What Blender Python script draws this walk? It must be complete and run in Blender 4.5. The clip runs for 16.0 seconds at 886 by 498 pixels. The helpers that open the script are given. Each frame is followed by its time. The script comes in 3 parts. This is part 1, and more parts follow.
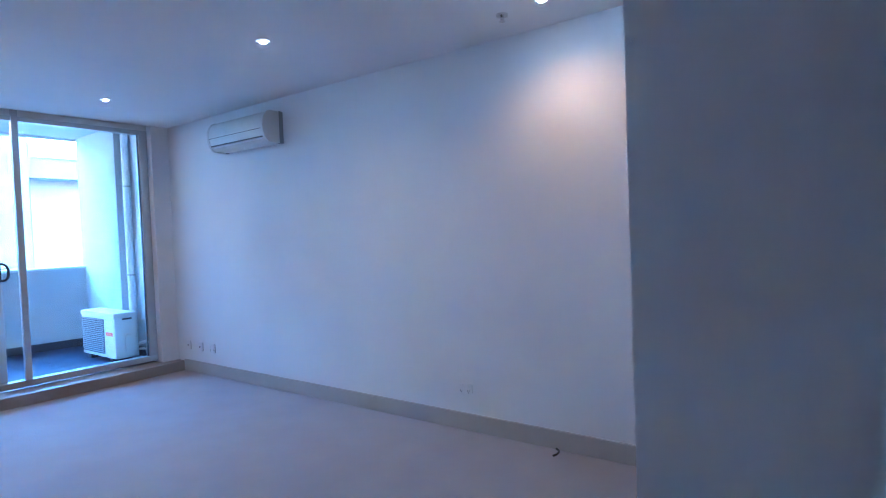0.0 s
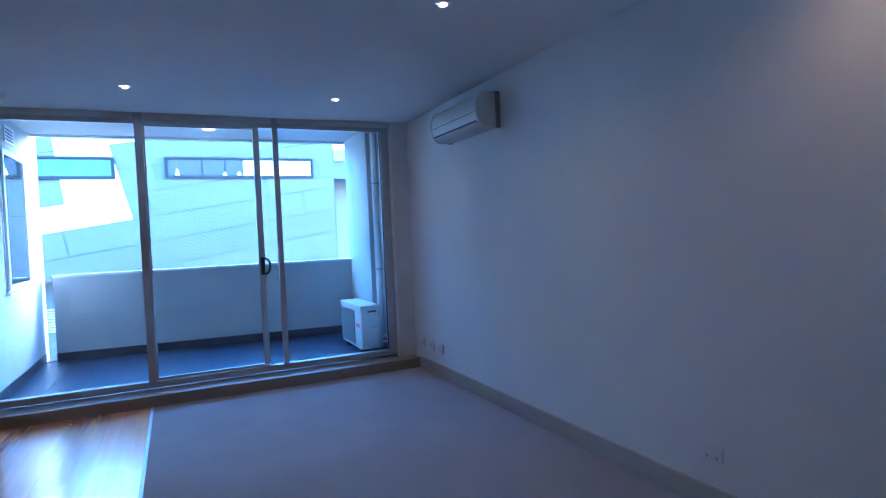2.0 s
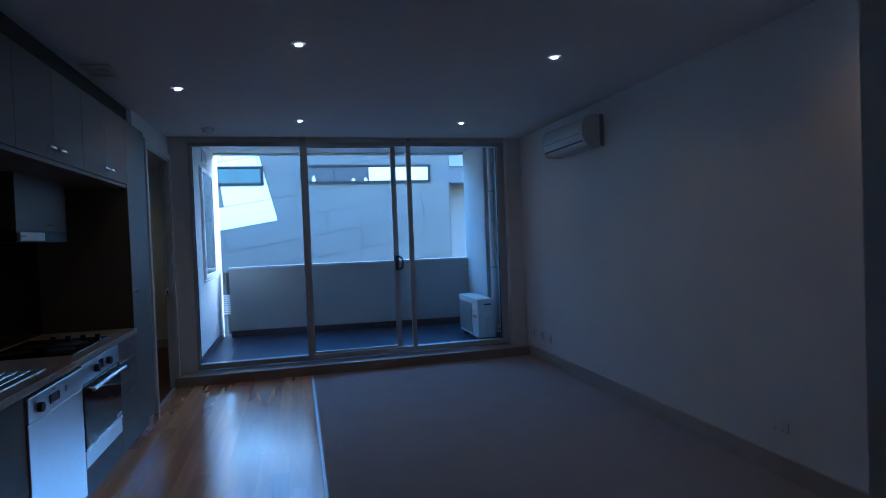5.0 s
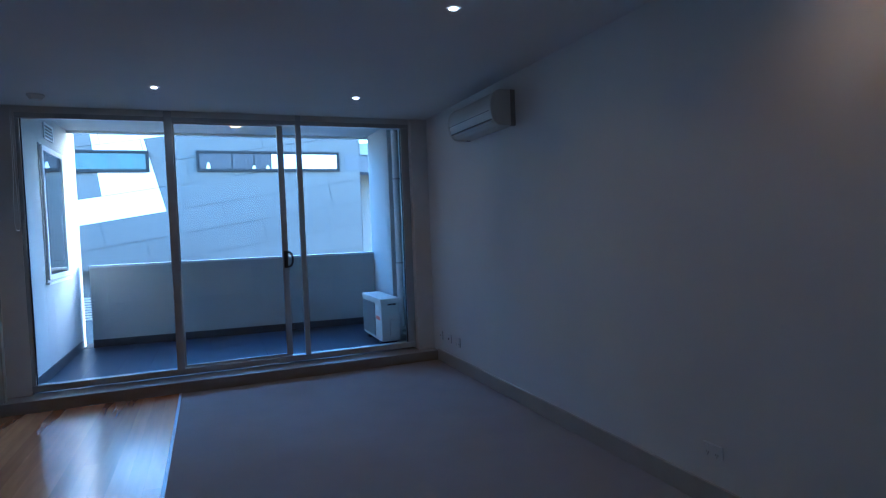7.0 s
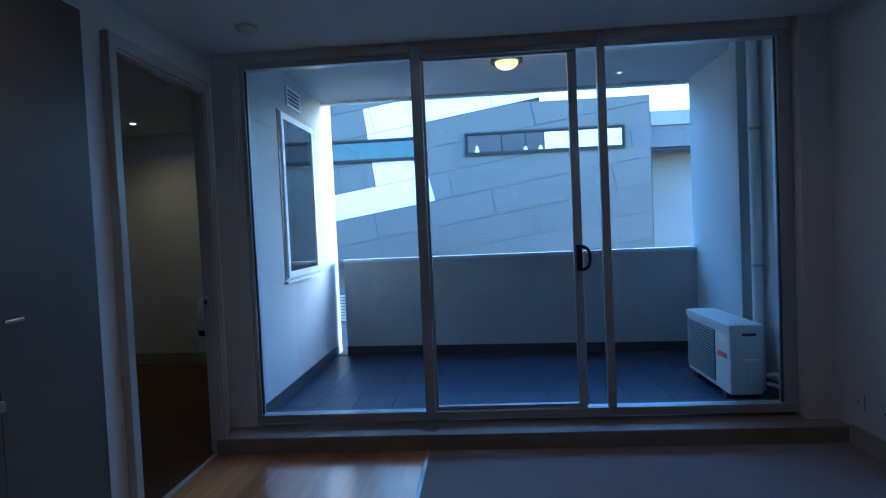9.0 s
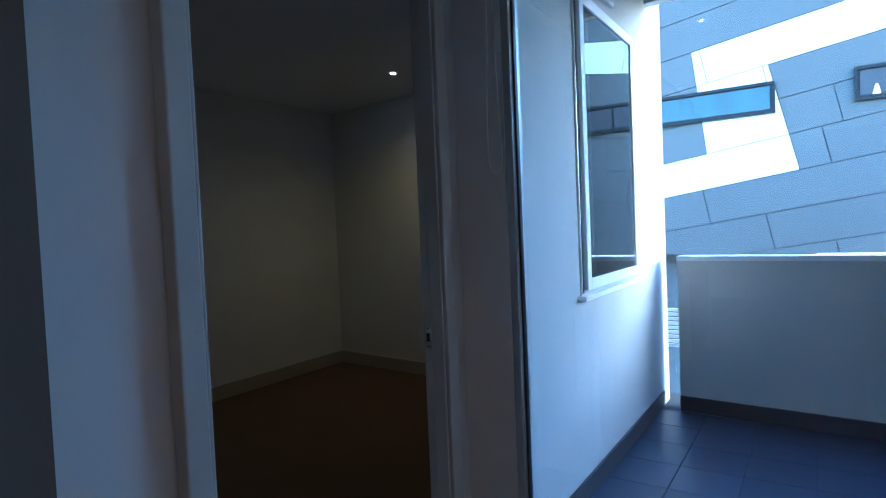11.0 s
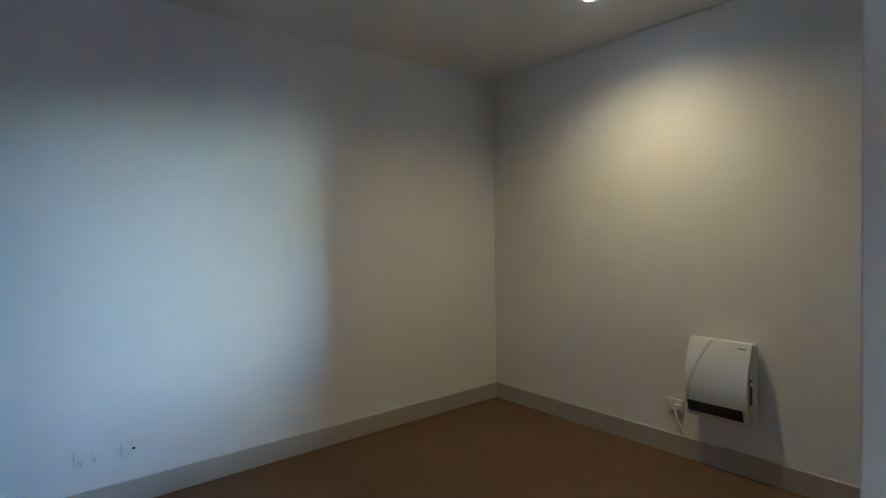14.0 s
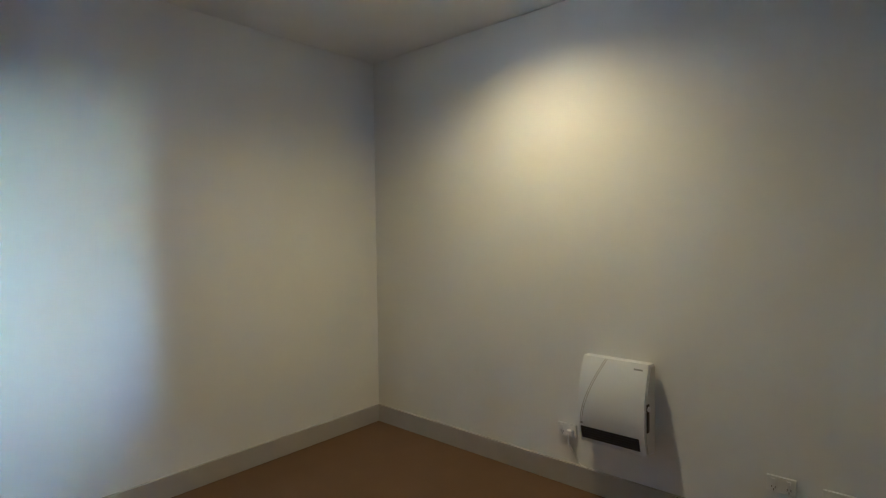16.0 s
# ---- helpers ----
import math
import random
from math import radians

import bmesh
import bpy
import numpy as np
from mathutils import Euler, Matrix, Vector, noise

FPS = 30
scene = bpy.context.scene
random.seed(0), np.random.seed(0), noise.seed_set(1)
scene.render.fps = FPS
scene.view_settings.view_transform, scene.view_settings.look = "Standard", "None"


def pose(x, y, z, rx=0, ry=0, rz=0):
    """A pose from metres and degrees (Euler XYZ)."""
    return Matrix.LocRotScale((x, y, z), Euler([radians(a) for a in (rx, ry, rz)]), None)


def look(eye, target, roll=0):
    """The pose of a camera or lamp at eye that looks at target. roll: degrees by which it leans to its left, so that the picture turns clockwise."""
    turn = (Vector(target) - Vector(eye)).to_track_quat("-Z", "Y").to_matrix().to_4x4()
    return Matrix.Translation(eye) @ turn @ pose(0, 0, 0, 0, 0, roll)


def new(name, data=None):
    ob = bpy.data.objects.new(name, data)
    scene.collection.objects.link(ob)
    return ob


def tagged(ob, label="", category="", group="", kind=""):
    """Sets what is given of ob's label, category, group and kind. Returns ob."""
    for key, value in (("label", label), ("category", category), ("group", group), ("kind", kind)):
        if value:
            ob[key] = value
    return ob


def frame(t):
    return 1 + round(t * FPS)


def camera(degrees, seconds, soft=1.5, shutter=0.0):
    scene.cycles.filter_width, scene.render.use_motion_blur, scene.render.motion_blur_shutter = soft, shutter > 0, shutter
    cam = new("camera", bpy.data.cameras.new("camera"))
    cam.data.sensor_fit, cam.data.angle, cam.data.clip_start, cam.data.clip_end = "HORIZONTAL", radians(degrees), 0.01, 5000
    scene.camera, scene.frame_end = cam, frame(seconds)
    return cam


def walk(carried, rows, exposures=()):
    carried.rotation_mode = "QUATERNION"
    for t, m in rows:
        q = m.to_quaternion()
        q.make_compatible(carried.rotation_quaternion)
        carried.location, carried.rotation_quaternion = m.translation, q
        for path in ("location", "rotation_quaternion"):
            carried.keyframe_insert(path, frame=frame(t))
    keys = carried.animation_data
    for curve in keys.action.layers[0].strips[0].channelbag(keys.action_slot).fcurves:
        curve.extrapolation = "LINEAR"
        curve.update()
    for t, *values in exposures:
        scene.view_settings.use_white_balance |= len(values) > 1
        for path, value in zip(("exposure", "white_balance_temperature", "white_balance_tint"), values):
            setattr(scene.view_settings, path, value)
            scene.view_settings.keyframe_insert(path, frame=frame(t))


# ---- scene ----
cam = camera(75.4, 16.0, soft=1.1)
PATH = [
    (0, (-3.348, -6.403, 1.431), (-1.747, -5.206, 1.37), -2.2),
    (0.5, (-3.015, -6.285, 1.46), (-1.548, -4.926, 1.398), -2.2),
    (1, (-2.691, -6.216, 1.451), (-1.442, -4.655, 1.385), -2.5),
    (1.5, (-2.483, -6.134, 1.451), (-1.54, -4.371, 1.391), -2.6),
    (2, (-2.394, -6.086, 1.467), (-1.549, -4.274, 1.41), -2.6),
    (2.5, (-2.384, -6.239, 1.482), (-1.698, -4.361, 1.428), -2.5),
    (3, (-2.409, -6.41, 1.496), (-1.945, -4.465, 1.453), -2.4),
    (3.2, (-2.47, -6.509, 1.504), (-2.025, -4.56, 1.46), -2.4),
    (5.3, (-2.768, -6.891, 1.519), (-2.245, -4.961, 1.471), -2.1),
    (5.5, (-2.758, -6.903, 1.52), (-2.191, -4.986, 1.469), -2.1),
    (6, (-2.716, -6.854, 1.512), (-2.006, -4.985, 1.454), -2.1),
    (6.5, (-2.544, -6.582, 1.472), (-1.792, -4.73, 1.404), -2.2),
    (7, (-2.333, -6.221, 1.499), (-1.58, -4.37, 1.418), -2.2),
    (7.5, (-2.244, -5.739, 1.473), (-1.549, -3.866, 1.396), -2.3),
    (8, (-2.111, -5.136, 1.42), (-1.546, -3.219, 1.342), -2.3),
    (8.5, (-2.143, -4.508, 1.439), (-1.888, -2.526, 1.365), -2.6),
    (9, (-2.252, -3.951, 1.444), (-2.387, -1.957, 1.376), -2.6),
    (9.2, (-2.286, -3.696, 1.422), (-2.524, -1.712, 1.349), -2.7),
    (11.3, (-3.126, -1.666, 1.412), (-4.325, -0.069, 1.351), -1.9),
    (11.5, (-3.250, -1.543, 1.401), (-4.502, 0.015, 1.347), -1.5),
    (12, (-3.501, -1.304, 1.389), (-4.832, 0.188, 1.327), -1.5),
    (12.6, (-3.762, -1.026, 1.394), (-5.176, 0.387, 1.338), -1.4),
    (13, (-3.898, -0.940, 1.383), (-5.357, 0.427, 1.333), -1.2),
    (13.5, (-3.991, -0.899, 1.404), (-5.466, 0.450, 1.353), -1.0),
    (14, (-3.996, -0.887, 1.400), (-5.488, 0.445, 1.349), -0.9),
    (14.5, (-3.986, -0.893, 1.399), (-5.472, 0.445, 1.353), -0.9),
    (15, (-4.004, -0.811, 1.396), (-5.443, 0.577, 1.346), -1.0),
    (15.5, (-4.092, -0.566, 1.391), (-5.452, 0.900, 1.334), -1.1),
    (16, (-4.224, -0.353, 1.438), (-5.483, 1.200, 1.376), -0.8),
]
EXPOSURES = [
    (0.0, 6.65, 3850, 12), (0.5, 6.35, 3850, 12), (1.0, 6.15, 3800, 12), (2.0, 5.35, 3800, 13), (3.0, 4.8, 3900, 14),
    (5.3, 3.8, 4000, 10), (6.0, 4.1, 4050, 10), (7.0, 4.3, 4100, 10), (8.0, 4.0, 4050, 9), (9.0, 3.7, 4050, 9), (9.2, 3.7, 4080, 9),
    (11.3, 4.4, 4200, 8), (12.0, 4.95, 4400, 8), (12.6, 5.55, 4550, 10), (13.2, 5.95, 4550, 10), (14.0, 6.5, 4550, 10), (16.0, 6.9, 4600, 10),
]
walk(cam, [(t, look(eye, target, roll)) for t, eye, target, roll in PATH], EXPOSURES)

# ---- world, sun, lamps ----
SUN_ELEV, SUN_AZ = 11.5, 81.5
world = bpy.data.worlds.new("overcast_sky")
world.use_nodes = True
scene.world = world
wn = world.node_tree.nodes
sky = wn.new("ShaderNodeTexSky")
sky.sky_type = "NISHITA"
sky.sun_disc = False
sky.sun_elevation = radians(SUN_ELEV)
sky.sun_rotation = radians(SUN_AZ)
sky.air_density, sky.dust_density = 1.0, 1.2
wn["Background"].inputs["Strength"].default_value = 0.15
world.node_tree.links.new(sky.outputs["Color"], wn["Background"].inputs["Color"])
sun_data = bpy.data.lights.new("sun", "SUN")
sun_data.energy, sun_data.angle, sun_data.color = 0.020, radians(3.5), (0.74, 0.85, 1.0)
sun = new("sun", sun_data)
se, sa = radians(SUN_ELEV), radians(SUN_AZ)
sun.matrix_world = look((Vector((math.sin(sa) * math.cos(se), math.cos(sa) * math.cos(se), math.sin(se))) * 30), (0, 0, 0))

CEIL = 2.7
XL = -4.085         # living face of the partition with the bedroom door
XB = -4.136         # bedroom face of it
XG0, XG1 = -3.885, -0.19   # glazed opening
WARM = (1.0, 0.56, 0.19)
BEDWARM = (1.0, 0.65, 0.22)
DOWNLIGHTS = [(-1.03, -1.04), (-2.68, -1.06), (-1.02, -3.28), (-3.58, -2.19), (-2.70, -3.31), (-0.40, -4.95)]
BED_LIGHT = (-5.84, 1.871)


def spot(x, y, watts, cone=145, tone=WARM):
    d = bpy.data.lights.new("downlight_lamp", "SPOT")
    d.energy, d.color, d.spot_size, d.spot_blend, d.shadow_soft_size = watts, tone, radians(cone), 1.0, 0.03
    o = new("downlight_lamp", d)
    o.location = (x, y, CEIL - 0.03)


for px_, py_ in DOWNLIGHTS:
    if px_ < -0.5:
        spot(px_, py_, 0.26)
    else:
        spot(px_, py_, 0.27, tone=(1.0, 0.44, 0.09))
spot(BED_LIGHT[0], BED_LIGHT[1], 0.66, 155, BEDWARM)
bl = bpy.data.lights.new("balcony_lamp", "POINT")
bl.energy, bl.color, bl.shadow_soft_size = 0.2, WARM, 0.05
new("balcony_lamp", bl).location = (-1.99, 0.72, 2.64)


# ---- materials ----
def mat(name, color, rough=0.6, metal=0.0, var=0.08, scale=6.0, bump=0.0, bscale=200.0, spec=0.5, coat=0.0, rand=0.0, stretch=(1, 1, 1)):
    m = bpy.data.materials.new(name)
    m.use_nodes = True
    nt = m.node_tree
    b = nt.nodes["Principled BSDF"]
    b.inputs["Metallic"].default_value = metal
    b.inputs["Roughness"].default_value = rough
    b.inputs["Specular IOR Level"].default_value = spec
    b.inputs["Coat Weight"].default_value = coat
    b.inputs["Coat Roughness"].default_value = rough
    tc = nt.nodes.new("ShaderNodeTexCoord")
    mp = nt.nodes.new("ShaderNodeMapping")
    mp.inputs["Scale"].default_value = stretch
    nt.links.new(tc.outputs["Object"], mp.inputs["Vector"])
    n1 = nt.nodes.new("ShaderNodeTexNoise")
    n1.inputs["Scale"].default_value = scale
    n1.inputs["Detail"].default_value = 4
    nt.links.new(mp.outputs["Vector"], n1.inputs["Vector"])
    ramp = nt.nodes.new("ShaderNodeMapRange")
    ramp.inputs["From Min"].default_value, ramp.inputs["From Max"].default_value = 0.3, 0.7
    ramp.inputs["To Min"].default_value, ramp.inputs["To Max"].default_value = 1 - var, 1 + var
    nt.links.new(n1.outputs["Fac"], ramp.inputs["Value"])
    value = ramp.outputs["Result"]
    if rand:
        info = nt.nodes.new("ShaderNodeObjectInfo")
        r2 = nt.nodes.new("ShaderNodeMapRange")
        r2.inputs["To Min"].default_value, r2.inputs["To Max"].default_value = 1 - rand, 1 + rand
        nt.links.new(info.outputs["Random"], r2.inputs["Value"])
        mul = nt.nodes.new("ShaderNodeMath")
        mul.operation = "MULTIPLY"
        nt.links.new(value, mul.inputs[0])
        nt.links.new(r2.outputs["Result"], mul.inputs[1])
        value = mul.outputs[0]
    mix = nt.nodes.new("ShaderNodeVectorMath")
    mix.operation = "SCALE"
    mix.inputs[0].default_value = color
    nt.links.new(value, mix.inputs["Scale"])
    nt.links.new(mix.outputs["Vector"], b.inputs["Base Color"])
    if bump:
        n2 = nt.nodes.new("ShaderNodeTexNoise")
        n2.inputs["Scale"].default_value = bscale
        n2.inputs["Detail"].default_value = 3
        nt.links.new(mp.outputs["Vector"], n2.inputs["Vector"])
        bp = nt.nodes.new("ShaderNodeBump")
        bp.inputs["Strength"].default_value = bump
        bp.inputs["Distance"].default_value = 0.004
        nt.links.new(n2.outputs["Fac"], bp.inputs["Height"])
        nt.links.new(bp.outputs["Normal"], b.inputs["Normal"])
    return m


def glow(name, color, strength):
    m = bpy.data.materials.new(name)
    m.use_nodes = True
    b = m.node_tree.nodes["Principled BSDF"]
    b.inputs["Base Color"].default_value = (*color, 1)
    b.inputs["Emission Color"].default_value = (*color, 1)
    b.inputs["Emission Strength"].default_value = strength
    return m


def glass(name, tint=(0.93, 0.97, 0.97), gloss=1.0):
    m = bpy.data.materials.new(name)
    m.use_nodes = True
    nt = m.node_tree
    nt.nodes.remove(nt.nodes["Principled BSDF"])
    out = nt.nodes["Material Output"]
    tr = nt.nodes.new("ShaderNodeBsdfTransparent")
    tr.inputs["Color"].default_value = (*tint, 1)
    gl = nt.nodes.new("ShaderNodeBsdfGlossy")
    gl.inputs["Roughness"].default_value = 0.0
    fr = nt.nodes.new("ShaderNodeFresnel")
    fr.inputs["IOR"].default_value = 1.5
    sc = nt.nodes.new("ShaderNodeMath")
    sc.operation = "MULTIPLY"
    sc.inputs[1].default_value = gloss
    nt.links.new(fr.outputs["Fac"], sc.inputs[0])
    mx = nt.nodes.new("ShaderNodeMixShader")
    nt.links.new(sc.outputs[0], mx.inputs["Fac"])
    nt.links.new(tr.outputs["BSDF"], mx.inputs[1])
    nt.links.new(gl.outputs["BSDF"], mx.inputs[2])
    nt.links.new(mx.outputs["Shader"], out.inputs["Surface"])
    return m


M_WALL = mat("wall_paint", (0.75, 0.75, 0.73), 0.7, var=0.025, scale=1.5, bump=0.12, bscale=350)
M_CEIL = mat("ceiling_paint", (0.74, 0.74, 0.73), 0.85, var=0.02, scale=1.2, bump=0.08, bscale=300)
M_SKIRT = mat("skirting_enamel", (0.42, 0.39, 0.34), 0.4, var=0.04, scale=4)
M_PLINTH = mat("plinth_paint", (0.28, 0.235, 0.19), 0.5, var=0.05, scale=3)
M_PIER = mat("window_surround_paint", (0.74, 0.73, 0.71), 0.55, var=0.04, scale=3)
M_ARCH = mat("door_frame_enamel", (0.50, 0.50, 0.46), 0.45, var=0.04, scale=4)
M_CARPET = mat("loop_pile_carpet", (0.38, 0.355, 0.35), 0.95, var=0.035, scale=3, bump=0.9, bscale=420, spec=0.1)
M_BEDCARPET = mat("brown_carpet", (0.165, 0.102, 0.060), 0.95, var=0.05, scale=3, bump=0.9, bscale=420, spec=0.1)
M_WOOD = mat("timber_boards", (0.62, 0.29, 0.10), 0.17, var=0.12, scale=3, spec=1.0, coat=1.0, rand=0.3, stretch=(6, 0.5, 1))
M_ALU = mat("window_aluminium", (0.50, 0.51, 0.52), 0.4, metal=0.6, var=0.04, scale=8)
M_ALUDARK = mat("dark_gasket", (0.03, 0.03, 0.035), 0.5)
M_STEEL = mat("brushed_steel", (0.78, 0.78, 0.78), 0.36, metal=1.0, var=0.08, scale=30, stretch=(1, 20, 1))
M_SASH = mat("white_powdercoat", (0.78, 0.79, 0.80), 0.35, var=0.02, scale=5)
M_CHROME = mat("satin_handle", (0.72, 0.72, 0.72), 0.2, metal=1.0, var=0.02)
M_CABINET = mat("cabinet_laminate", (0.14, 0.118, 0.092), 0.5, var=0.03, scale=3, spec=0.35)
M_BENCH = mat("laminate_benchtop", (0.36, 0.29, 0.22), 0.35, var=0.16, scale=40)
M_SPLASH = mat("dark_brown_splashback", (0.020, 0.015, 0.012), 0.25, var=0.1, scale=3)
M_BLACK = mat("black_glass", (0.008, 0.008, 0.009), 0.06, var=0.05)
M_BLACKPL = mat("black_plastic", (0.015, 0.015, 0.017), 0.4, var=0.05)
M_WHITEPL = mat("white_plastic", (0.72, 0.73, 0.72), 0.35, var=0.02, scale=5)
M_OFFWHITE = mat("off_white_plastic", (0.62, 0.61, 0.57), 0.4, var=0.03, scale=5)
M_GREYPL = mat("grey_plastic", (0.28, 0.28, 0.27), 0.45, var=0.04)
M_RED = mat("red_label", (0.62, 0.10, 0.05), 0.45, var=0.04)
M_TILE = mat("dark_balcony_tile", (0.020, 0.030, 0.060), 0.36, var=0.14, scale=8, bump=0.1, bscale=80, rand=0.12)
M_GROUT = mat("tile_grout", (0.05, 0.05, 0.052), 0.9)
M_BALSK = mat("dark_tile_skirting", (0.045, 0.045, 0.05), 0.4, var=0.1, scale=6)
M_RENDER = mat("painted_render", (0.42, 0.43, 0.43), 0.8, var=0.05, scale=1.2, bump=0.3, bscale=120)
M_PARAPET = mat("grey_parapet_render", (0.40, 0.41, 0.41), 0.8, var=0.06, scale=1.4, bump=0.3, bscale=120)
M_CAP = mat("parapet_cap_metal", (0.62, 0.64, 0.65), 0.45, var=0.03)
M_PANEL = mat("grey_cladding_panel", (0.10, 0.10, 0.096), 0.6, var=0.04, scale=0.8, rand=0.06)
M_PANELW = mat("white_cladding_panel", (0.78, 0.78, 0.77), 0.55, var=0.02, scale=0.8)
M_JOINT = mat("panel_joint", (0.02, 0.02, 0.022), 0.8)
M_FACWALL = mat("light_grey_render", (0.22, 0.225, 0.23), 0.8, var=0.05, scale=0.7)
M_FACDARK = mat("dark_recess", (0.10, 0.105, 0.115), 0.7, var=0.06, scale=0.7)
M_FRAMEDK = mat("dark_window_frame", (0.02, 0.02, 0.022), 0.5, var=0.04, spec=0.2)
M_TEAL = mat("teal_tinted_glazing", (0.030, 0.064, 0.076), 0.15, var=0.4, scale=2.5, stretch=(3, 1, 0.4))
M_BLIND = mat("white_window_blind", (0.80, 0.82, 0.82), 0.6, var=0.02)
M_ROOMDK = mat("dim_room_behind_glass", (0.05, 0.05, 0.055), 0.7, var=0.2, scale=2)
M_GROUND = mat("asphalt", (0.06, 0.06, 0.06), 0.9, var=0.15, scale=2)
M_PIPE = mat("painted_downpipe", (0.55, 0.56, 0.55), 0.5, var=0.04)
M_LENS = glow("downlight_lens", (1.0, 0.90, 0.72), 3.0)
M_STRIPLAMP = glow("strip_lamp", (1.0, 0.95, 0.75), 0.35)
M_BOWL = glow("oyster_light_glass", (1.0, 0.42, 0.10), 0.22)
M_GLASS = glass("window_glass")
M_GLASSDK = glass("tinted_glass", (0.40, 0.49, 0.58), 2.2)


# ---- mesh helpers ----
def box(bm, x0, x1, y0, y1, z0, z1, bevel=0.0):
    r = bmesh.ops.create_cube(bm, size=1.0)
    vs = r["verts"]
    for v in vs:
        v.co = Vector((x0 + (v.co.x + 0.5) * (x1 - x0), y0 + (v.co.y + 0.5) * (y1 - y0), z0 + (v.co.z + 0.5) * (z1 - z0)))
    if bevel:
        es = list({e for v in vs for e in v.link_edges})
        bmesh.ops.bevel(bm, geom=es, offset=bevel, segments=2, profile=0.5, affect="EDGES")
    return bm


def cyl(bm, x, y, z, r, h, axis="z", seg=24, r2=None):
    rot = {"z": Matrix(), "x": Matrix.Rotation(radians(90), 4, "Y"), "y": Matrix.Rotation(radians(-90), 4, "X")}[axis]
    bmesh.ops.create_cone(bm, cap_ends=True, segments=seg, radius1=r, radius2=r if r2 is None else r2, depth=h,
                          matrix=Matrix.Translation((x, y, z)) @ rot)
    return bm


def prism(bm, pts, axis, a0, a1):
    """A closed outline pushed along an axis; pts are the other two coordinates in order."""
    def at(p, a):
        return {"x": (a, p[0], p[1]), "y": (p[0], a, p[1]), "z": (p[0], p[1], a)}[axis]
    lo = [bm.verts.new(at(p, a0)) for p in pts]
    hi = [bm.verts.new(at(p, a1)) for p in pts]
    n = len(pts)
    bm.faces.new(lo)
    bm.faces.new(hi)
    for i in range(n):
        bm.faces.new((lo[i], lo[(i + 1) % n], hi[(i + 1) % n], hi[i]))
    bmesh.ops.recalc_face_normals(bm, faces=bm.faces[:])
    return bm


def done(name, bm, material, smooth=False):
    me = bpy.data.meshes.new(name)
    bm.to_mesh(me)
    bm.free()
    me.materials.append(material)
    if smooth:
        for p in me.polygons:
            p.use_smooth = True
    return new(name, me)


def part(name, bm, material, parent, label="", smooth=False):
    ob = done(name, bm, material, smooth)
    ob.parent = parent
    if label:
        ob["label"] = label
    return ob


def thing(name, label, category, group="", loc=(0, 0, 0)):
    ob = new(name)
    ob.empty_display_size = 0.1
    ob.location = loc
    return tagged(ob, label, category, group)


def structure(name, bm, material, label="", category=""):
    return tagged(done(name, bm, material), label, category, kind="structure")


def B(*a, **k):
    return box(bmesh.new(), *a, **k)


def tube(name, pts, r, material, parent=None, res=3):
    c = bpy.data.curves.new(name, "CURVE")
    c.dimensions, c.bevel_depth, c.bevel_resolution = "3D", r, res
    s = c.splines.new("BEZIER")
    s.bezier_points.add(len(pts) - 1)
    for bp_, p in zip(s.bezier_points, pts):
        bp_.co, bp_.handle_left_type, bp_.handle_right_type = p, "AUTO", "AUTO"
    tmp = bpy.data.objects.new(name, c)
    scene.collection.objects.link(tmp)
    me = bpy.data.meshes.new_from_object(tmp.evaluated_get(bpy.context.evaluated_depsgraph_get()))
    bpy.data.objects.remove(tmp)
    me.materials.append(material)
    for p in me.polygons:
        p.use_smooth = True
    ob = new(name, me)
    ob.parent = parent
    return ob


# ---- setting: living room ----
YS = -9.0           # end of the hall behind the start
structure("floor", B(-4.8, 0.15, YS, 0.0, -0.25, -0.012), M_GROUT, "concrete slab under the floor coverings", "floor")
structure("carpet_floor", B(-2.645, 0.0, -5.74, -0.26, -0.012, 0.0), M_CARPET, "grey-brown loop pile carpet in the living room", "carpet")
structure("hall_floor", B(-2.645, -1.39, YS, -5.74, -0.012, 0.0), M_CARPET, "grey-brown loop pile carpet in the hall", "carpet")
structure("ceiling", B(-4.8, 0.15, YS, -0.11, CEIL, CEIL + 0.22), M_CEIL, "flat white painted plaster ceiling", "ceiling")
structure("ceiling_blind_pocket", B(-4.06, 0.15, -0.11, 0.06, CEIL + 0.12, CEIL + 0.3), M_CEIL, "white recess in the ceiling for window blinds", "ceiling")
structure("wall_right", B(0.0, 0.15, -5.9, 0.14, 0.0, CEIL + 0.2), M_WALL, "plain white painted wall", "wall")
structure("wall_rear", B(-1.39, 0.0, -5.9, -5.74, 0.0, CEIL), M_WALL, "white painted end wall of the living room", "wall")
structure("wall_hall", B(-1.39, -1.24, YS, -5.9, 0.0, CEIL), M_WALL, "white painted hall wall", "wall")
structure("wall_south", B(-4.8, -1.24, YS - 0.15, YS, 0.0, CEIL), M_WALL, "white painted wall closing the hall", "wall")
structure("wall_kitchen", B(-4.80, -4.64, YS, -1.43, 0.0, CEIL), M_WALL, "wall behind the kitchen", "wall")

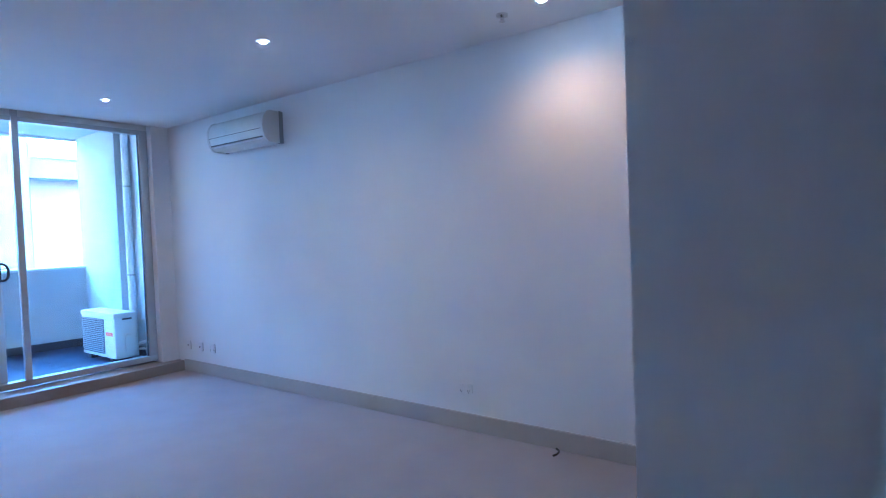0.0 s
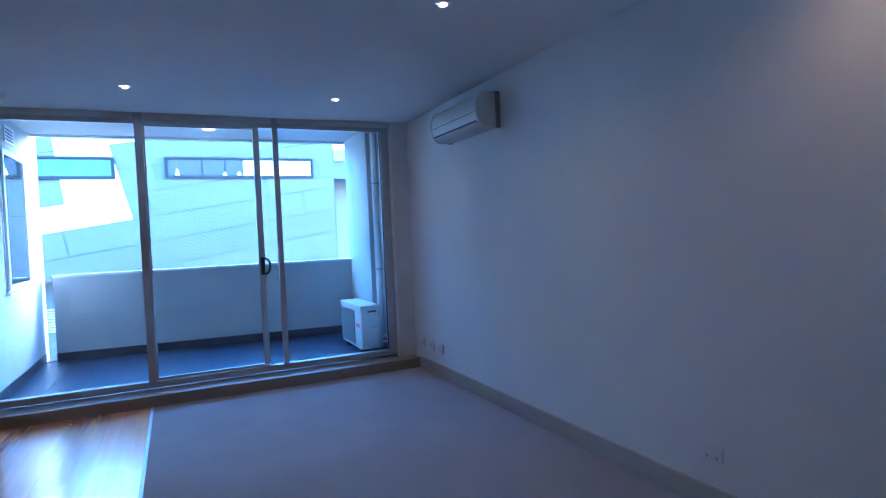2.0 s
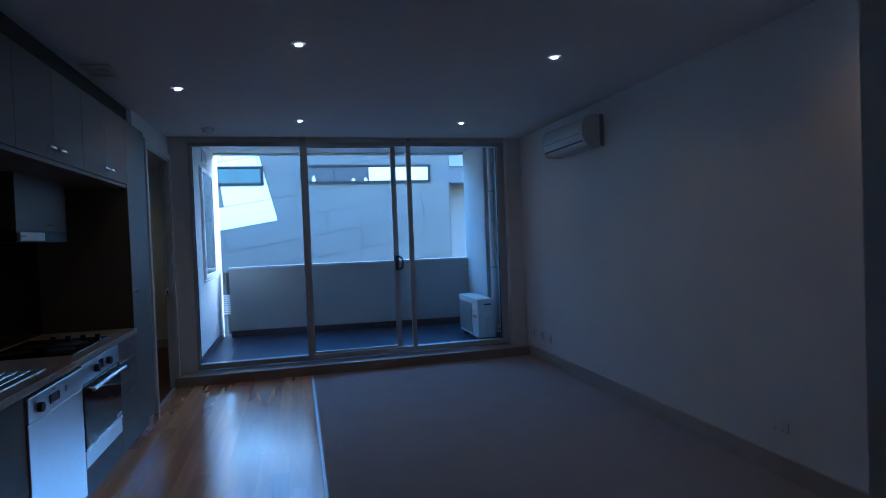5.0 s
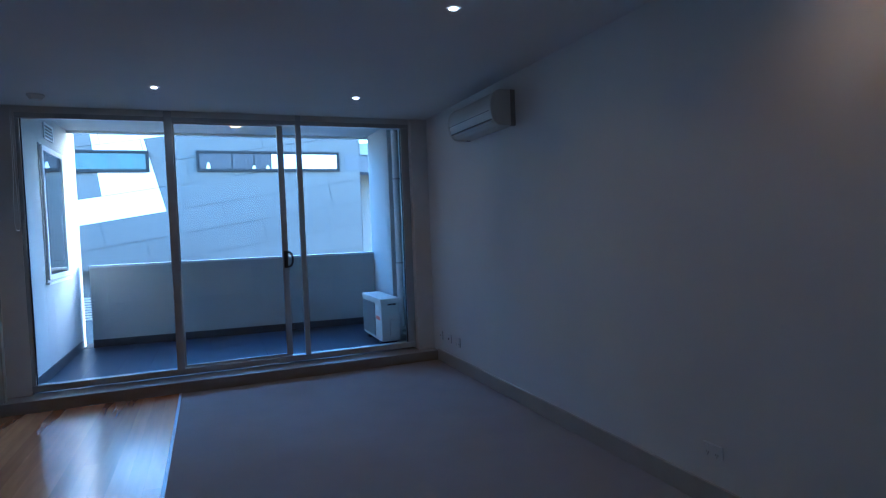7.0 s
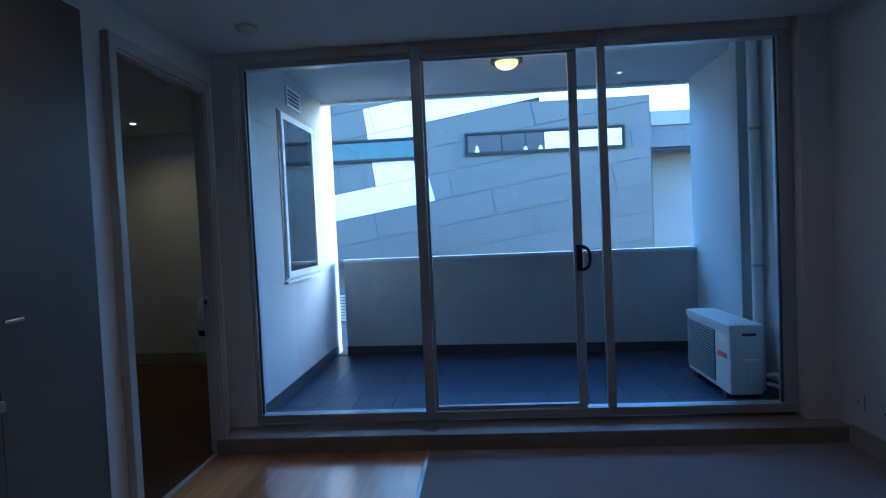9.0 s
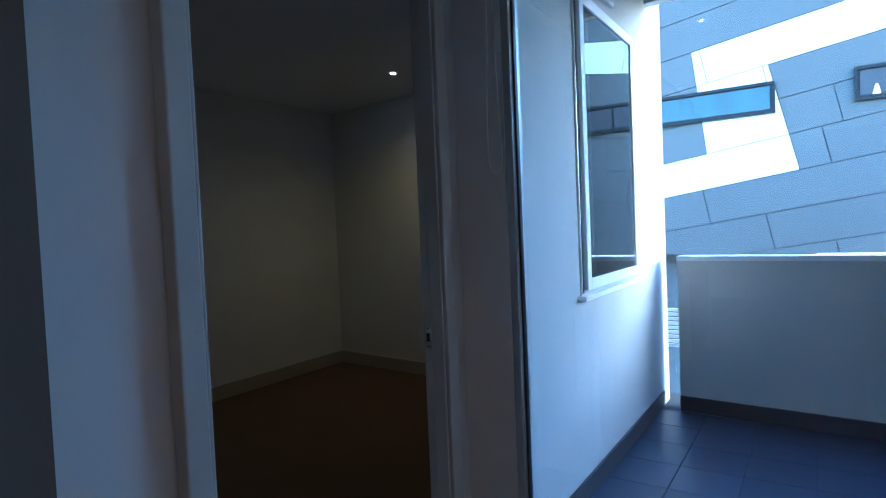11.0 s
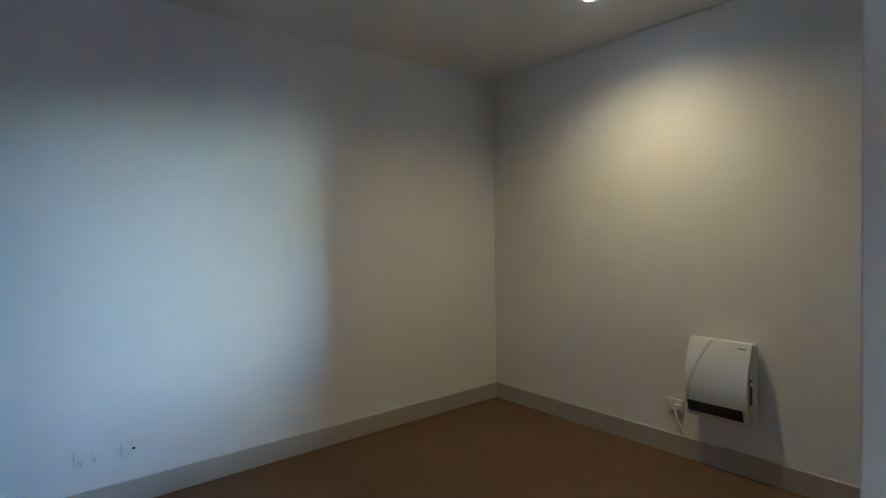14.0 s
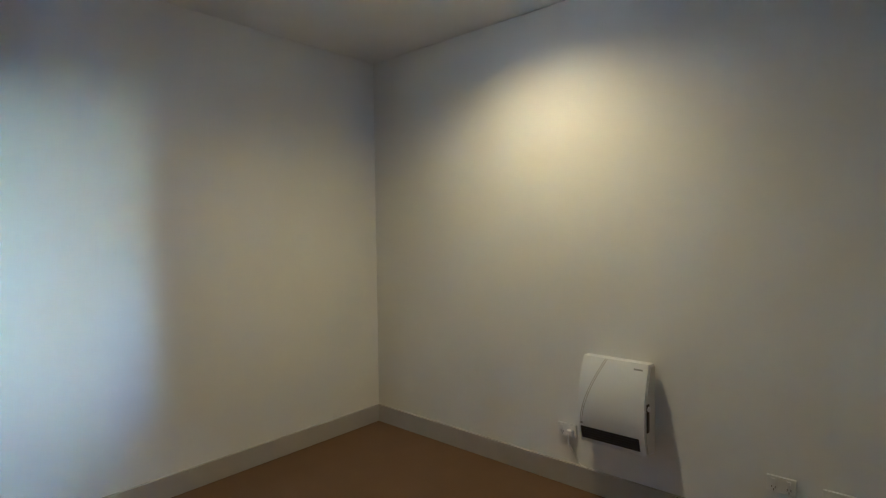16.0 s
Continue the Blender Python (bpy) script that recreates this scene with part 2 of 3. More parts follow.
# partition with the bedroom doorway
DY0, DY1, DH = -1.145, -0.220, 2.43
PE = -1.46                   # end of the pantry
bm = bmesh.new()
box(bm, XB, XL, PE, DY0 - 0.03, 0, CEIL)
box(bm, XB, XL, DY1 + 0.03, 0.0, 0, CEIL + 0.2)
box(bm, XB, XL, DY0 - 0.03, DY1 + 0.03, DH + 0.03, CEIL)
structure("wall_partition", bm, M_WALL, "white painted partition with a doorway to the bedroom", "wall")
structure("wall_partition_return", B(-4.64, XB, PE - 0.09, PE, 0, CEIL), M_WALL, "wall between pantry and bedroom", "wall")

# glazed wall: surround, plinth, head
bm = bmesh.new()
box(bm, XG1, 0.0, -0.12, 0.06, 0.0, CEIL + 0.2)
structure("wall_window_side", bm, M_PIER, "beige painted pier beside the glazed wall", "wall")
structure("wall_window_pier", B(XL, XG0, -0.03, 0.06, 0.0, CEIL + 0.2), M_PIER, "beige painted pier beside the bedroom door", "wall")
bm = bmesh.new()
box(bm, XL, 0.0, -0.26, 0.06, -0.01, 0.105, bevel=0.006)
structure("window_plinth", bm, M_PLINTH, "low beige plinth under the glazed wall", "plinth")
structure("window_head", B(XG0, XG1, -0.03, 0.06, 2.655, CEIL + 0.2), M_WALL, "beige head above the glazed wall", "trim")


def glazed_wall():
    w = tagged(new("window_1"), "full-width aluminium sliding glass door wall to the balcony", "sliding door", kind="structure")
    f = lambda n, *a, m=M_ALU, lab="": part(n, B(*a, bevel=0.004), m, w, lab)
    f("sill_rail", XG0, XG1, -0.035, 0.055, 0.125, 0.185)
    f("head_rail", XG0, XG1, -0.035, 0.055, 2.61, 2.655)
    f("left_stile", XG0, XG0 + 0.032, -0.03, 0.05, 0.185, 2.61)
    f("right_stile", XG1 - 0.09, XG1, -0.03, 0.05, 0.185, 2.61)
    f("mullion", -2.685, -2.615, -0.05, 0.05, 0.185, 2.88)
    f("mullion", -1.44, -1.385, -0.05, 0.0, 0.185, 2.88)
    # sliding leaf between the posts
    leaf = f("sliding_leaf_stile", -1.625, -1.565, 0.005, 0.045, 0.19, 2.61)
    part("sliding_leaf_stile", B(-2.615, -2.60, 0.005, 0.045, 0.19, 2.61), M_ALU, w)
    part("sliding_leaf_rail", B(-2.60, -1.625, 0.005, 0.045, 0.19, 0.207), M_ALU, w)
    part("sliding_leaf_rail", B(-2.60, -1.625, 0.005, 0.045, 2.598, 2.61), M_ALU, w)
    part("gasket", B(XG0 + 0.032, XG0 + 0.040, -0.01, 0.01, 0.185, 2.61), M_ALUDARK, w)
    part("gasket", B(XG1 - 0.098, XG1 - 0.09, -0.01, 0.01, 0.185, 2.61), M_ALUDARK, w)
    for x0, x1, y in ((XG0 + 0.032, -2.685, 0.02), (-2.60, -1.625, 0.025), (-1.565, XG1 - 0.09, -0.018)):
        p = part("pane", B(x0, x1, y, y + 0.006, 0.187, 2.609), M_GLASS, w)
        p.visible_shadow = False
    bm2 = bmesh.new()
    box(bm2, -1.613, -1.577, -0.035, 0.005, 1.12, 1.30, bevel=0.006)
    hp = part("pull_handle", bm2, M_BLACKPL, w, "black pull handle with lock plate")
    tube("grip", [(-1.595, -0.03, 1.130), (-1.55, -0.058, 1.145), (-1.532, -0.064, 1.21), (-1.55, -0.058, 1.275), (-1.595, -0.03, 1.29)], 0.011, M_BLACKPL, hp)
    return w


glazed_wall()

# skirting
structure("baseboard_right", B(-0.018, 0.0, -5.74, -0.26, 0.0, 0.125, bevel=0.004), M_SKIRT, "beige painted skirting board", "skirting")
structure("baseboard_rear", B(-1.39, -0.018, -5.74, -5.722, 0.0, 0.125, bevel=0.004), M_SKIRT, "beige painted skirting board", "skirting")
structure("baseboard_hall", B(-1.408, -1.39, YS, -5.74, 0.0, 0.125, bevel=0.004), M_SKIRT, "beige painted skirting board", "skirting")
structure("trim_carpet_edge", B(-2.668, -2.645, YS, -0.26, -0.012, 0.006, bevel=0.003), M_ALU, "metal strip between carpet and timber floor", "trim")


def door_frame():
    d = tagged(new("door_1"), "thick grey-white painted frame of the bedroom doorway", "door frame", kind="structure")
    ya, yb = DY0, DY1
    xf = XL + 0.045          # face of the architraves
    part("jamb", B(XB - 0.004, XL + 0.03, ya - 0.03, ya, 0, DH + 0.03, bevel=0.003), M_ARCH, d)
    part("jamb", B(XB - 0.004, XL + 0.03, yb, yb + 0.03, 0, DH + 0.03, bevel=0.003), M_ARCH, d)
    part("head", B(XB - 0.004, XL + 0.03, ya, yb, DH, DH + 0.03, bevel=0.003), M_ARCH, d)
    part("architrave", B(XL, xf, ya - 0.062, ya - 0.004, 0, DH + 0.075, bevel=0.005), M_ARCH, d)
    part("architrave", B(XL, xf, yb + 0.004, yb + 0.068, 0, DH + 0.075, bevel=0.005), M_ARCH, d)
    part("architrave", B(XL, xf - 0.002, ya - 0.005, yb + 0.004, DH + 0.005, DH + 0.075, bevel=0.005), M_ARCH, d)
    # door stop, set towards the living room; the rebate lies behind it
    part("stop", B(XL - 0.016, XL + 0.034, yb - 0.010, yb, 0, DH - 0.012, bevel=0.003), M_ARCH, d)
    part("stop", B(XL - 0.016, XL + 0.034, ya, ya + 0.010, 0, DH - 0.012, bevel=0.003), M_ARCH, d)
    part("stop", B(XL - 0.016, XL + 0.034, ya, yb, DH - 0.012, DH), M_ARCH, d)
    sp = part("strike_plate", B(XB + 0.004, XB + 0.034, yb - 0.003, yb, 0.990, 1.070, bevel=0.001), M_CHROME, d, "satin metal strike plate with two screws")
    part("strike_lip", B(XB - 0.003, XB + 0.004, yb - 0.003, yb - 0.001, 1.010, 1.050), M_CHROME, sp)
    part("strike_hole", B(XB + 0.010, XB + 0.024, yb - 0.0045, yb - 0.003, 1.015, 1.045), M_BLACKPL, sp)
    for zz in (0.998, 1.062):
        part("screw", cyl(bmesh.new(), XB + 0.018, yb - 0.0035, zz, 0.004, 0.002, "y", 10), M_GREYPL, sp)
    part("threshold", B(-4.108, -4.080, ya, yb, -0.012, 0.007, bevel=0.002), M_ALU, d)


door_frame()


def bedroom_door():
    """Open at a right angle to the frame, hinged on the pantry side."""
    x1, y0 = XB + 0.030, DY0 + 0.011
    d = tagged(new("door_2"), "white painted bedroom door standing wide open", "door", kind="structure")
    part("leaf", B(x1 - 0.82, x1, y0, y0 + 0.036, 0.012, DH - 0.016, bevel=0.002), M_ARCH, d)
    for zz in (0.22, 1.08, 2.16):
        hg = part("hinge", B(x1, x1 + 0.002, y0 + 0.004, y0 + 0.030, zz - 0.05, zz + 0.05), M_GREYPL, d, "dark butt hinge")
        part("knuckle", cyl(bmesh.new(), x1 + 0.008, y0 + 0.010, zz, 0.006, 0.1, seg=10), M_BLACKPL, hg)


bedroom_door()

# ---- setting: bedroom ----
structure("carpet_doorway", B(XB, -4.108, DY0, DY1, -0.011, 0.005), M_BEDCARPET, "brown carpet laid up to the doorway strip", "carpet")
BX, BY0, BY1 = -7.36, -1.55, 2.71
NS = 0.0845         # the far bedroom wall runs parallel to the slanted parapet
NTURN = -math.degrees(math.atan(NS))


def north(x, off=0.0):
    return BY1 - NS * (x - BX) - off


def along_north(x0, x1, off0, off1, z0, z1):
    return prism(bmesh.new(), [(x0, north(x0, off0)), (x1, north(x1, off0)), (x1, north(x1, off1)), (x0, north(x0, off1))], "z", z0, z1)


structure("floor_bedroom", B(BX - 0.15, XB, BY0 - 0.15, BY1 + 0.15, -0.25, 0.0), M_BEDCARPET, "brown loop pile carpet in the bedroom", "carpet")
structure("ceiling_bedroom", B(BX - 0.15, XB - 0.004, BY0 - 0.15, BY1 + 0.15, CEIL + 0.003, CEIL + 0.22), M_CEIL, "flat white plaster ceiling", "ceiling")
structure("wall_bedroom_west", B(BX - 0.15, BX, BY0 - 0.15, BY1 + 0.15, 0, CEIL), M_WALL, "plain white painted wall", "wall")
structure("wall_bedroom_north", along_north(BX, XB, 0.0, -0.15, 0, CEIL), M_WALL, "plain white painted wall", "wall")
structure("wall_bedroom_south", B(BX, -4.64, BY0 - 0.15, BY0, 0, CEIL), M_WALL, "plain white painted wall", "wall")
structure("baseboard_bedroom_west", B(BX, BX + 0.018, BY0, BY1 - 0.001, 0, 0.125, bevel=0.004), M_SKIRT, "beige painted skirting board", "skirting")
structure("baseboard_bedroom_north", along_north(BX + 0.018, XB, 0.018, 0.0, 0, 0.125), M_SKIRT, "beige painted skirting board", "skirting")

# wall between bedroom and balcony, with the bedroom window
XW = XB
WY0, WY1, WZ0, WZ1 = 0.68, 1.62, 1.075, 2.50
bm = bmesh.new()
box(bm, XW, XG0, 0.06, WY0, -0.2, 2.95)
box(bm, XW, XL - 0.001, 0.0, 0.06, -0.2, 2.95)
box(bm, XW, XG0, WY1, 2.45, -0.2, 2.95)
box(bm, XW, -4.0, 2.45, BY1, -0.2, 2.95)
box(bm, XW, XG0, WY0, WY1, -0.2, WZ0)
box(bm, XW, XG0, WY0, WY1, WZ1, 2.95)
structure("wall_balcony_left", bm, M_RENDER, "off-white rendered balcony wall with a window", "wall")


def bedroom_window():
    w = tagged(new("window_2"), "white framed awning window of the bedroom", "window", kind="structure")
    x0, x1 = XG0 - 0.07, XG0 + 0.012
    for n, a in (("frame", (x0, x1, WY0, WY0 + 0.03, WZ0, WZ1)), ("frame", (x0, x1, WY1 - 0.03, WY1, WZ0, WZ1)),
                 ("frame", (x0, x1, WY0 + 0.03, WY1 - 0.03, WZ0, WZ0 + 0.03)), ("frame", (x0, x1, WY0 + 0.03, WY1 - 0.03, WZ1 - 0.03, WZ1))):
        part(n, B(*a, bevel=0.004), M_ALU, w)
    # the sash, a little proud of the frame, closed
    a, b, c, d = WY0 + 0.022, WY1 - 0.022, WZ0 + 0.022, WZ1 - 0.022
    t = 0.052
    for q in ((a, a + t, c, d), (b - t, b, c, d), (a + t, b - t, c, c + t), (a + t, b - t, d - t, d)):
        part("sash", B(x1 + 0.001, x1 + 0.022, *q, bevel=0.003), M_SASH, w)
    part("gasket", B(x1 - 0.006, x1 + 0.0005, WY0 + 0.008, WY0 + 0.021, WZ0 + 0.01, WZ1 - 0.01), M_ALUDARK, w)
    part("pane", B(x1 + 0.008, x1 + 0.014, a + t, b - t, c + t, d - t), M_GLASSDK, w)
    part("window_sill", B(XG0, XG0 + 0.04, WY0 - 0.03, WY1 + 0.03, WZ0 - 0.025, WZ0, bevel=0.004), M_SASH, w)


bedroom_window()

# ---- setting: balcony ----
BZ = 0.115
structure("floor_balcony", B(XG0 - 0.22, 0.1, 0.06, 2.6, -0.2, BZ - 0.008), M_GROUT, "balcony slab with tile joints", "floor")
structure("ceiling_balcony", B(XB, 0.1, 0.06, 2.02, 2.84, 2.98), M_RENDER, "off-white balcony ceiling", "ceiling")
structure("trim_balcony_edge", B(XB, 0.1, 2.02, 2.10, 2.81, 2.98), M_CAP, "metal edge of the balcony slab above", "trim")
structure("wall_balcony_right", B(-0.12, 0.1, 0.06, 1.99, -0.2, 2.95), M_RENDER, "off-white rendered balcony wall", "wall")
PL, PR = (-3.76, 2.20), (-0.12, 1.92)


def slanted(z0, z1, t0, t1, xa=PL, xb=PR):
    d = (Vector(xb) - Vector(xa)).normalized()
    n = Vector((-d.y, d.x))
    pts = [Vector(xa) + n * t0, Vector(xb) + n * t0, Vector(xb) + n * t1, Vector(xa) + n * t1]
    return prism(bmesh.new(), [tuple(p) for p in pts], "z", z0, z1)


structure("wall_parapet", slanted(-0.2, 1.13, 0.0, 0.13), M_PARAPET, "grey rendered balcony parapet", "parapet")
structure("trim_parapet_cap", slanted(1.13, 1.16, -0.015, 0.145), M_CAP, "pale metal parapet cap", "trim")
structure("baseboard_parapet", slanted(BZ, BZ + 0.10, -0.012, 0.0), M_BALSK, "dark tile skirting along the parapet", "skirting")
structure("baseboard_balcony_left", B(XG0, XG0 + 0.012, 0.06, 2.25, BZ, BZ + 0.10), M_BALSK, "dark tile skirting", "skirting")
structure("baseboard_balcony_right", B(-0.132, -0.12, 0.06, 1.91, BZ, BZ + 0.10), M_BALSK, "dark tile skirting", "skirting")

# ---- building opposite ----
FY = 8.4
SLOPE, ROW = 0.157, 0.57


def clip(poly, a, b, c):
    """Keeps the part of an outline where a*x + b*z + c >= 0."""
    out = []
    for i, p in enumerate(poly):
        q = poly[(i + 1) % len(poly)]
        dp, dq = a * p[0] + b * p[1] + c, a * q[0] + b * q[1] + c
        if dp >= 0:
            out.append(p)
        if (dp >= 0) != (dq >= 0):
            s = dp / (dp - dq)
            out.append((p[0] + s * (q[0] - p[0]), p[1] + s * (q[1] - p[1])))
    return out


def zline(x, k):
    return 2.07 + SLOPE * (x + 3.2) + k * ROW


def opposite_building():
    h = thing("apartment_building", "grey and white panel-clad building with slanted joints and strip windows", "building", loc=(0, FY, -3.2))
    inv = Matrix.Translation((0, -FY, 3.2))

    def add(name, bm, m, parent=h, label=""):
        bmesh.ops.transform(bm, matrix=inv, verts=bm.verts[:])
        return part(name, bm, m, parent, label)

    PB = 0.80
    wall = add("wall", prism(bmesh.new(), [(-16, PB), (1.38, PB), (1.38, 4.07), (-0.9, 4.05), (-0.9, 5.4), (-16, 5.4)], "y", FY, FY + 0.3), M_JOINT)
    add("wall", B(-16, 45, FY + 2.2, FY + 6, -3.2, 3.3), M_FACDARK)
    add("soffit", B(-16, 1.38, FY + 0.3, FY + 2.2, PB, PB + 0.1), M_FACWALL)
    # right wing lengthened out of view to x = 45, to block low sky light
    add("wall", B(1.38, 45, FY + 1.1, FY + 1.4, -3.2, 3.0), M_FACWALL)
    add("wall", B(1.385, 45, FY + 0.0, FY + 1.6, 3.42, 3.72), M_FACWALL)
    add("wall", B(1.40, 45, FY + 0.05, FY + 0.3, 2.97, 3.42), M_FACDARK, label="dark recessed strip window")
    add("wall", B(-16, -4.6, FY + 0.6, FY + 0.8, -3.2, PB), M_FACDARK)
    add("wall", B(-3.3, 1.38, FY + 1.2, FY + 1.4, -3.2, PB), M_FACWALL)
    add("ceiling_lamp", B(-3.0, 0.6, FY + 0.55, FY + 0.62, PB - 0.05, PB - 0.005), M_STRIPLAMP, label="lit fluorescent strip under the overhang")
    for x in (-11.0, -7.6, -4.14, -0.8):
        add("column", B(x, x + 0.18, FY + 0.25, FY + 0.45, -3.2, PB), M_CAP)

    gap = 0.006
    for k in range(-5, 8):
        off = 0.9 * ((k * 7) % 4)
        x = -13.0 + off
        while x < 1.36:
            x2 = x + 2.55
            quad = []
            for xx, kk in ((x, k), (x2, k), (x2, k + 1), (x, k + 1)):
                xs = xx - 0.2 * (kk - k) * ROW + (gap if xx == x else -gap)
                quad.append((xs, zline(xs, kk) + (gap if kk == k else -gap)))
            quad = clip(quad, -1, 0, 1.36)
            quad = clip(quad, 0, 1, -PB)
            if len(quad) > 2:
                regions = []
                if k >= 4:
                    r = clip(clip(quad, -1, 0, -0.9), 0, -1, 5.38)
                    regions.append((r, M_PANEL))
                elif k == 3:
                    r = clip(quad, -1, 0, -0.9)
                    regions.append((clip(r, 1, 0.12, 4.47 - 2.38 * 0.12), M_PANELW))
                    regions.append((clip(r, -1, -0.12, -4.47 + 2.38 * 0.12 - gap), M_PANEL))
                    regions.append((clip(clip(quad, 1, 0, 0.9), 0, -1, 4.06), M_PANEL))
                elif k >= 0:
                    r = clip(quad, 1, 0.235, 3.20 - 2.07 * 0.235 - gap)
                    r = clip(r, 0, -1, 4.06)
                    regions.append((r, M_PANEL))
                    w = clip(quad, -1, -0.235, -3.20 + 2.07 * 0.235 - gap)
                    if k == 0:
                        regions.append((w, M_PANELW))
                    else:
                        wl = clip(w, 1, 0.12, 4.47 - 2.38 * 0.12)
                        regions.append((wl, M_PANELW))
                        g = clip(w, -1, -0.12, -4.47 + 2.38 * 0.12 - gap)
                        regions.append((g, M_PANEL))
                else:
                    regions.append((quad, M_PANEL))
                for r, m in regions:
                    if len(r) > 2:
                        area = abs(sum(r[i][0] * r[(i + 1) % len(r)][1] - r[(i + 1) % len(r)][0] * r[i][1] for i in range(len(r)))) / 2
                        if area > 0.01:
                            add("panel", prism(bmesh.new(), r, "y", FY - 0.02, FY), m, wall)
            x = x2

    def strip_window(x0, x1, z0, z1, fills):
        w = add("window", B(x0, x1, FY - 0.05, FY - 0.022, z0, z1), M_FRAMEDK, label="dark framed strip window")
        f = 0.05
        for a, b, m in fills:
            add("pane", B(a, b, FY - 0.058, FY - 0.051, z0 + f, z1 - f), m, w)
        for q in ((x0 - 0.02, x1 + 0.02, z0 - 0.02, z0 + 0.03), (x0 - 0.02, x1 + 0.02, z1 - 0.03, z1 + 0.02)):
            add("frame", B(q[0], q[1], FY - 0.075, FY - 0.05, q[2], q[3]), M_FRAMEDK, w)
        for xx in (x0 - 0.02, x1 - 0.02):
            add("frame", B(xx, xx + 0.04, FY - 0.075, FY - 0.05, z0 + 0.03, z1 - 0.03), M_FRAMEDK, w)

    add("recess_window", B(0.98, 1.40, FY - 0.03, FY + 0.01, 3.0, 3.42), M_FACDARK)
    strip_window(-5.9, -3.52, 2.98, 3.43, [(-5.85, -3.57, M_TEAL)])
    for ox, oh in ((-2.26, 0.14), (-1.24, 0.07), (-0.92, 0.08)):
        add("ornament", prism(bmesh.new(), [(ox - 0.05, 3.05), (ox + 0.05, 3.05), (ox + 0.015, 3.05 + oh), (ox - 0.015, 3.05 + oh)], "y", FY - 0.066, FY - 0.059), M_BLIND)
    strip_window(-2.5, 0.82, 3.0, 3.45, [(-2.45, -1.75, M_ROOMDK), (-1.72, -1.25, M_ROOMDK), (-1.22, -0.85, M_ROOMDK), (-0.83, 0.77, M_BLIND)])


opposite_building()
structure("ground", B(-150, 150, 2.6, 300, -3.3, -3.2), M_GROUND, "asphalt ground below the balcony", "ground")


# ---- things: living room ----
def aircon():
    a = thing("air_conditioner", "white split-system indoor air conditioner high on the wall", "air conditioner", loc=(0, -1.70, 2.29))
    L = 0.44

    def front(grow=0.0):
        pts = [(0.0, -grow), (-0.095, -grow)]
        for k in range(15):
            u = math.pi * (-0.42 + 0.84 * k / 14)
            pts.append((-0.105 - (0.112 + grow) * math.cos(u) ** 0.8, 0.137 + (0.137 + grow) * math.sin(u) / math.sin(0.42 * math.pi)))
        return pts + [(0.0, 0.274 + grow)]

    # body and caps in duller off-white, the dim light put into their colour
    part("body", prism(bmesh.new(), front(), "y", -L + 0.03, L - 0.03), M_OFFWHITE, a)
    for ya, yb in ((-L, -L + 0.03), (L - 0.03, L)):
        part("end_cap", prism(bmesh.new(), front(0.004), "y", ya, yb), M_OFFWHITE, a)
        part("back_plate", B(-0.042, 0.0, ya - 0.003, yb + 0.003, -0.006, 0.280), M_GREYPL, a)
    for z0, z1, x0 in ((0.113, 0.117, -0.2180), (0.040, 0.051, -0.1990)):
        part("panel_groove", B(x0, x0 + 0.03, -L + 0.035, L - 0.035, z0, z1), M_BLACKPL, a)
    part("louvre", prism(bmesh.new(), [(-0.150, 0.004), (-0.190, 0.032), (-0.188, 0.036), (-0.148, 0.008)], "y", -L + 0.06, L - 0.06), M_WHITEPL, a)
    part("top_grille", B(-0.12, -0.05, -L + 0.05, L - 0.05, 0.272, 0.279), M_GREYPL, a)


aircon()


def wall_plate(name, label, loc, rz, w=0.115, hh=0.072, kind="power"):
    """A switch plate that lies against a wall; its face looks along its own -y."""
    p = thing(name, label, "power point" if kind == "power" else "wall socket", loc=loc)
    p.rotation_euler = (0, 0, radians(rz))
    p.scale = (1.0, 1.5, 1.0)
    part("plate", B(-w / 2, w / 2, -0.012, -0.004, -hh / 2, hh / 2, bevel=0.003), M_WHITEPL, p)
    # grey backing block; its tone paints the shadow line round the plate
    part("shadow_block", B(-w / 2 + 0.004, w / 2 - 0.004, -0.004, 0, -hh / 2 + 0.004, hh / 2 - 0.004), M_GREYPL, p)
    if kind == "power":
        for sx in (-0.03, 0.03):
            part("rocker", B(sx - 0.007, sx + 0.007, -0.016, -0.012, 0.008, 0.026, bevel=0.0015), M_WHITEPL, p)
            for dx, tilt in ((-0.007, 0.0), (0.007, 0.0), (0.0, 0.0)):
                zz = -0.012 if dx else -0.024
                part("slot", B(sx + dx - 0.0012, sx + dx + 0.0012, -0.0128, -0.012, zz - 0.005, zz + 0.005), M_BLACKPL, p)
    elif kind == "antenna":
        part("jack", cyl(bmesh.new(), 0, -0.014, 0, 0.007, 0.006, "y", 12), M_BLACKPL, p)
    elif kind == "phone":
        part("jack", B(-0.010, 0.010, -0.0135, -0.012, -0.009, 0.009), M_GREYPL, p)
    return p


wall_plate("power_point", "white double power point low on the wall", (0, -4.06, 0.30), -90)
wall_plate("power_point", "small white power point near the window corner", (0, -0.83, 0.29), -90, w=0.075, hh=0.10)
wall_plate("antenna_socket", "small white antenna socket near the window corner", (0, -0.60, 0.29), -90, w=0.07, hh=0.10, kind="antenna")
wall_plate("phone_socket", "small white phone socket near the window corner", (0, -0.36, 0.29), -90, w=0.07, hh=0.10, kind="phone")


